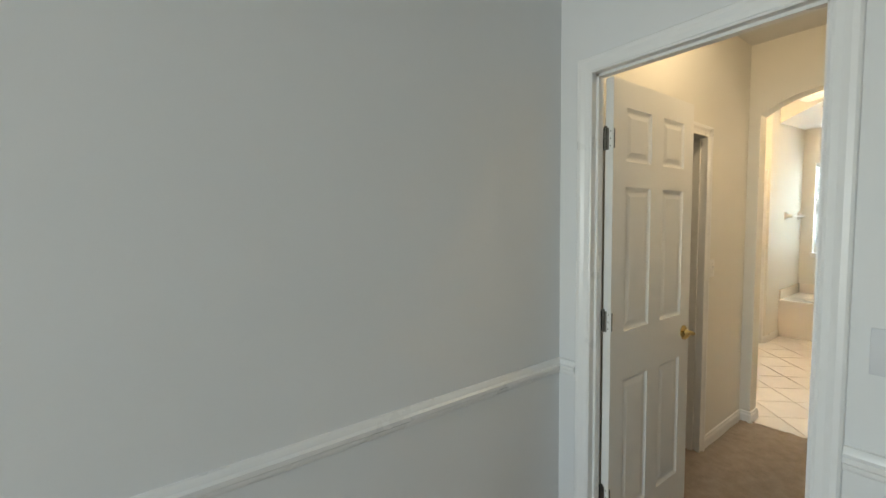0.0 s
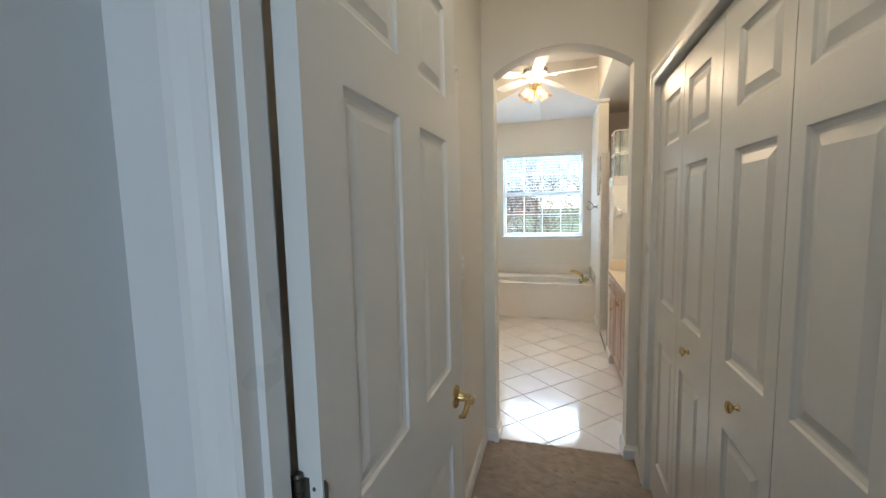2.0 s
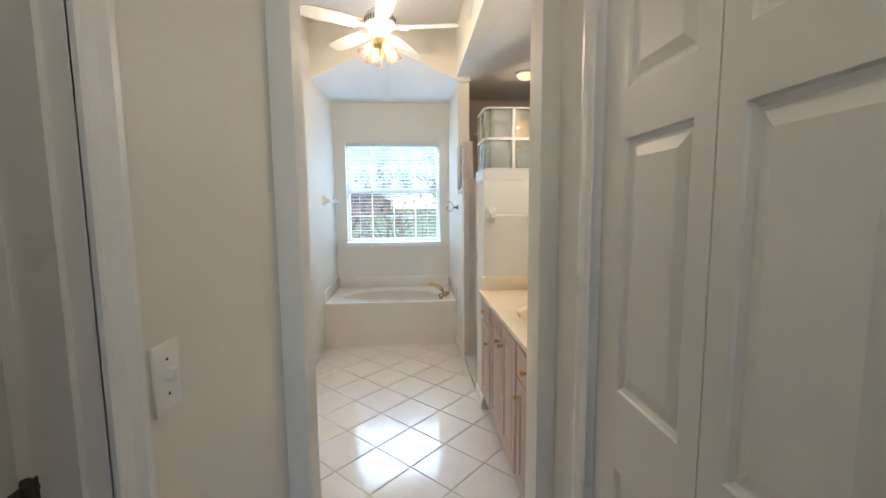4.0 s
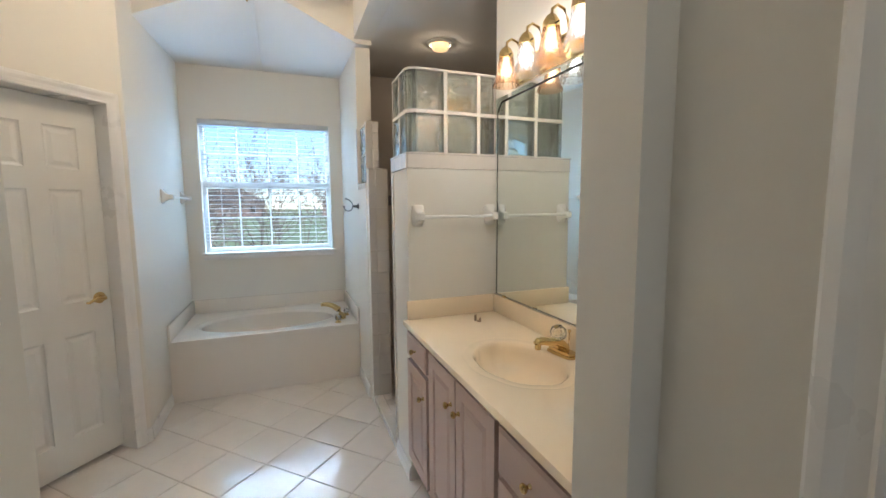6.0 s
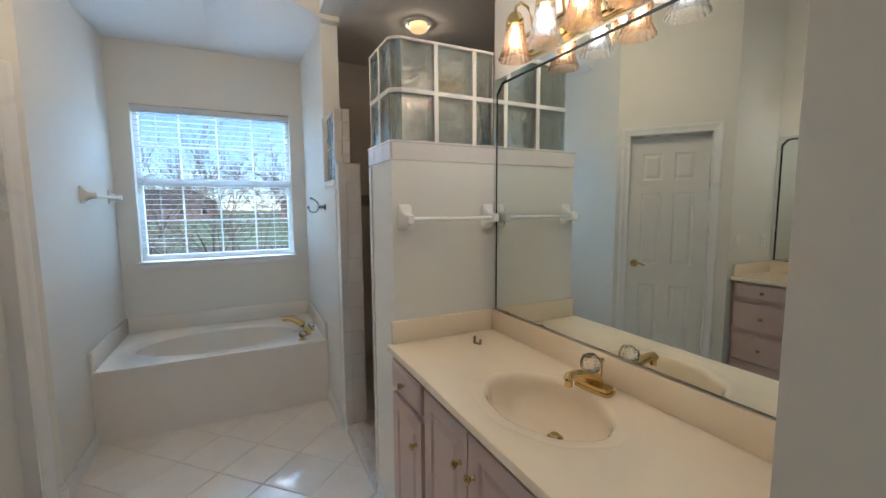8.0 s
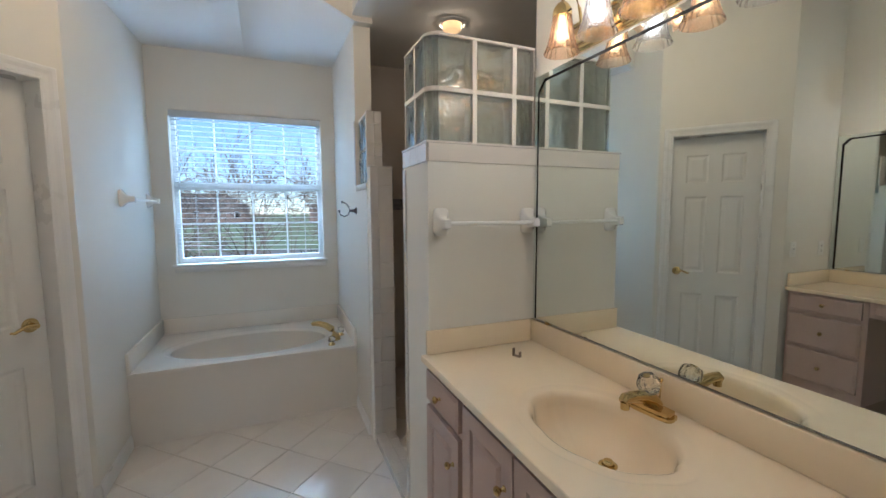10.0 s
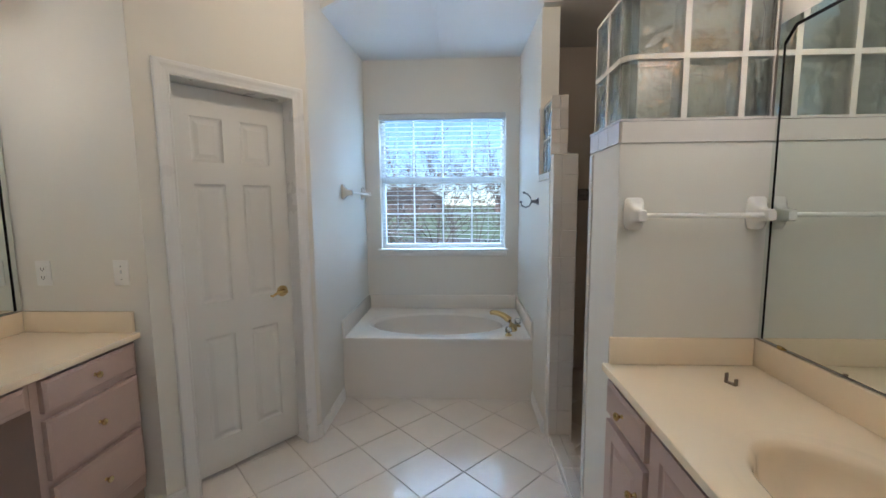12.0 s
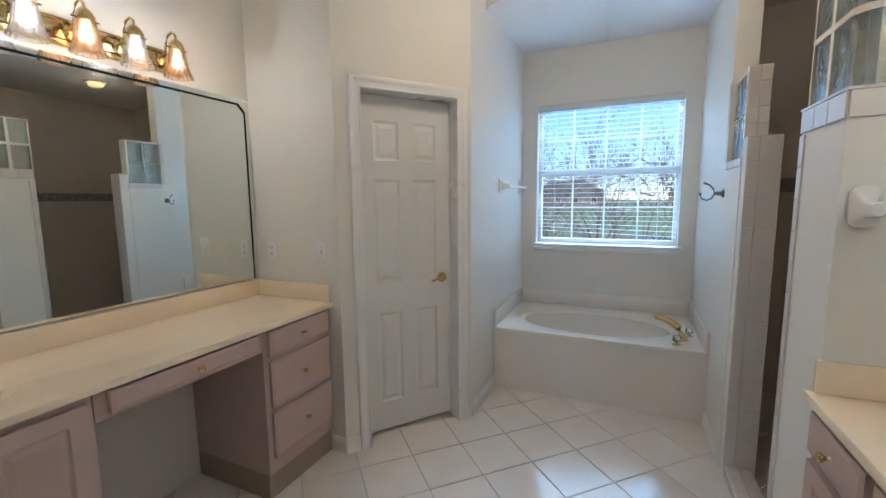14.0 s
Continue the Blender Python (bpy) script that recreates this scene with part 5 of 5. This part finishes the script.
def far_house(x, y, w, d, h, seed):
    hs = thing("house", pose(x, y, GZ), "far brick house with a dark gable roof", "house", "far houses")
    part("wall", fresh((box, 0, d, -w / 2, w / 2, 0, h)), BRICKM, hs, smooth=False)
    part("roof", fresh((slab, [(-w / 2 - 0.5, h), (w / 2 + 0.5, h), (w / 4, h + 2.6), (-w / 4, h + 2.6)], (-0.5, 0, 0), (0, 1, 0), (0, 0, 1), (d + 1, 0, 0))), ROOFM, hs, smooth=False)
    for k in range(4):
        yy = -w / 2 + w * (k + 0.5) / 4
        wd = part("window", fresh((box, -0.03, 0.02, yy - 0.6, yy + 0.6, 0.9, 2.3)), TRIM, hs, smooth=False)
        part("pane", fresh((box, -0.04, -0.032, yy - 0.5, yy + 0.5, 1.0, 2.2)), DARK, wd, smooth=False)
    return hs


far_house(95, -14, 16, 9, 3.2, 1)
far_house(100, 14, 15, 9, 3.2, 2)

car = thing("parked_car", pose(28.2, -2.6, GZ + 0.02), "dark blue car parked on the street", "car")
prof = [(-2.1, 0.35), (2.1, 0.35), (2.15, 0.75), (1.3, 0.9), (0.7, 1.40), (-1.0, 1.42), (-1.8, 0.95), (-2.15, 0.85)]
part("body", fresh((slab, prof, (-0.85, 0, 0), (0, 1, 0), (0, 0, 1), (1.7, 0, 0))), CARM, car, smooth=False)
part("side_window", fresh((slab, [(-1.5, 0.95), (1.1, 0.93), (0.65, 1.33), (-0.95, 1.35)], (-0.86, 0, 0), (0, 1, 0), (0, 0, 1), (0.008, 0, 0))), DARK, car, smooth=False)
for y in (-1.3, 1.3):
    for x in (-0.8, 0.8):
        part("wheel", fresh((lathe, [(0.12, -0.1), (0.32, -0.1), (0.34, 0), (0.32, 0.1), (0.12, 0.1)], pose(x, y, 0.34, 0, 90), 18)), RUBBER, car)

# ---- floor tiles, laid diagonally ----
def tile_mesh(name, outline, z0, z1, b=0.003):
    """A low tile with eased edges from a convex plan outline."""
    bm = bmesh.new()
    cx, cy = sum(p[0] for p in outline) / len(outline), sum(p[1] for p in outline) / len(outline)
    def ring(k, z):
        out = []
        for x, y in outline:
            r = math.hypot(x - cx, y - cy) or 1
            out.append(bm.verts.new((x - (x - cx) / r * k, y - (y - cy) / r * k, z)))
        return out
    a, c, d = ring(0, z0), ring(0, z1 - b * 0.6), ring(b * 1.4, z1)
    n = len(outline)
    for p, q in ((a, c), (c, d)):
        for i in range(n):
            bm.faces.new((p[i], p[(i + 1) % n], q[(i + 1) % n], q[i]))
    bm.faces.new(d)
    bmesh.ops.recalc_face_normals(bm, faces=bm.faces)
    me = bpy.data.meshes.new(name)
    bm.to_mesh(me)
    bm.free()
    return me


def clip_x(outline, x_min):
    out = []
    for i, p in enumerate(outline):
        q = outline[(i + 1) % len(outline)]
        if p[0] >= x_min:
            out.append(p)
        if (p[0] >= x_min) != (q[0] >= x_min):
            t = (x_min - p[0]) / (q[0] - p[0])
            out.append((x_min, p[1] + t * (q[1] - p[1])))
    return out


HD, GAP = 0.2155, 0.0034
GX, GY = 8.2565, 2.0985          # one crossing of the joints
hd = HD - GAP
whole = tile_mesh("tile", [(hd, 0), (0, hd), (-hd, 0), (0, -hd)], -0.008, 0.0)
whole.materials.append(TILE)
for i in range(-14, 8):
    for j in range(-14, 14):
        if (i + j) % 2 == 0:
            continue
        x, y = GX + i * HD, GY + j * HD
        if not (6.07 - HD < x < TUB_X + HD * 0.8 and 0.98 < y < 3.80):
            continue
        me, tx = whole, x
        if x - hd < 6.075:
            cutout = clip_x([(x + hd, y), (x, y + hd), (x - hd, y), (x, y - hd)], 6.075)
            if len(cutout) < 3 or max(p[0] for p in cutout) < 6.09:
                continue
            me = tile_mesh("tile", [(p[0] - x, p[1] - y) for p in cutout], -0.008, 0.0)
            me.materials.append(TILE)
        ob = new("tile", me)
        ob.parent = floor_bath
        ob.location = (x, y, random.uniform(-0.0004, 0.0004))
        ob.rotation_euler = (random.uniform(-0.0015, 0.0015), random.uniform(-0.0015, 0.0015), 0)


# ---- wall tiles ----
def wall_tiles(parent, origin, u, v, n, us, vs, gap=0.002, thick=0.006):
    """Glazed tiles between the cuts us and vs on the plane of u and v, standing proud along n."""
    o, u, v, n = Vector(origin), Vector(u), Vector(v), Vector(n)
    rot = Matrix((u, v, n)).transposed().to_4x4()
    made = {}
    for a, b in zip(us, us[1:]):
        for c, d in zip(vs, vs[1:]):
            key = (round(b - a, 4), round(d - c, 4))
            if key not in made:
                w, h = (b - a) / 2 - gap / 2, (d - c) / 2 - gap / 2
                made[key] = tile_mesh("tile", [(-w, -h), (w, -h), (w, h), (-w, h)], 0, thick, 0.002)
                made[key].materials.append(WTILE)
            ob = new("tile", made[key])
            ob.parent = parent
            ob.matrix_basis = Matrix.Translation(o + u * ((a + b) / 2) + v * ((c + d) / 2)) @ rot


pillar = bpy.data.objects["wall_pillar"]
rows = [0.055 + 0.1585 * k for k in range(11)] + [1.757]
wall_tiles(pillar, (PX0 + 0.0082, ALC_R - 0.145, 0), (0, 1, 0), (0, 0, 1), (-1, 0, 0), [0, 0.092, 0.141], rows)
wall_tiles(pillar, (PX0 + 0.001, ALC_R - 0.145, 1.7572), (0, 1, 0), (1, 0, 0), (0, 0, 1), [0, 0.047, 0.094, 0.141], [0, 0.082])
wall_tiles(pillar, (PX1 + 0.002, ALC_R - 0.103, 0), (0, 1, 0), (0, 0, 1), (-1, 0, 0), [0, 0.049, 0.099], [1.765, 1.83, 1.91, 2.03, 2.108])
wall_tiles(pillar, (PX1 - 0.01, ALC_R, 0), (1, 0, 0), (0, 0, 1), (0, 1, 0), [0, 0.11, 0.22, 0.335], [1.625, 1.668])
wall_tiles(pillar, (PAN_X - 0.002, ALC_R, 0), (1, 0, 0), (0, 0, 1), (0, 1, 0), [0, 0.035], [1.668, 1.78, 1.89, 2.0, 2.108])
half_wall = bpy.data.objects["wall_half"]
wall_tiles(half_wall, (7.588, 0, 0), (0, 1, 0), (0, 0, 1), (-1, 0, 0), [MIR_R + 0.002, 1.130], [CAP_Z - 0.004, BLK_Z - 0.008])
wall_tiles(half_wall, (0, 1.130, 0), (1, 0, 0), (0, 0, 1), (0, 1, 0), [7.588, 7.70, 7.80, 7.905], [CAP_Z - 0.004, BLK_Z - 0.008])
wall_tiles(half_wall, (0, 1.130, 0), (1, 0, 0), (0, 0, 1), (0, 1, 0), [7.868, 7.905], [0.055 + 0.108 * k for k in range(16)])
part("cap", fresh((prism, [(7.581, MIR_R + 0.001), (7.581, 1.137), (7.912, 1.137), (7.912, 1.003), (7.72, 1.003), (7.72, MIR_R + 0.001)], BLK_Z - 0.0075, BLK_Z - 0.0005)), WTILE, half_wall, "white tile cap", smooth=False)
part("fill", fresh((prism, [(7.589, MIR_R + 0.001), (7.589, 1.129), (7.904, 1.129), (7.904, 1.011), (7.71, 1.011), (7.71, MIR_R + 0.001)], CAP_Z + 0.0005, BLK_Z - 0.008)), MORTAR, half_wall, smooth=False)
wall_tiles(half_wall, (7.905, 0, 0), (0, 1, 0), (0, 0, 1), (1, 0, 0), [1.012, 1.07, 1.130], [0.055 + 0.108 * k for k in range(16)])
curb = bpy.data.objects["shower_curb"]
wall_tiles(curb, (0, 0, 0.052), (1, 0, 0), (0, 1, 0), (0, 0, 1), [7.905, 8.01, 8.12, 8.23, 8.34, 8.45, 8.545], [1.02, 1.077, 1.135])
wall_tiles(curb, (0, 1.135, 0), (1, 0, 0), (0, 0, 1), (0, 1, 0), [7.905, 8.01, 8.12, 8.23, 8.34, 8.45, 8.545], [0.002, 0.052])
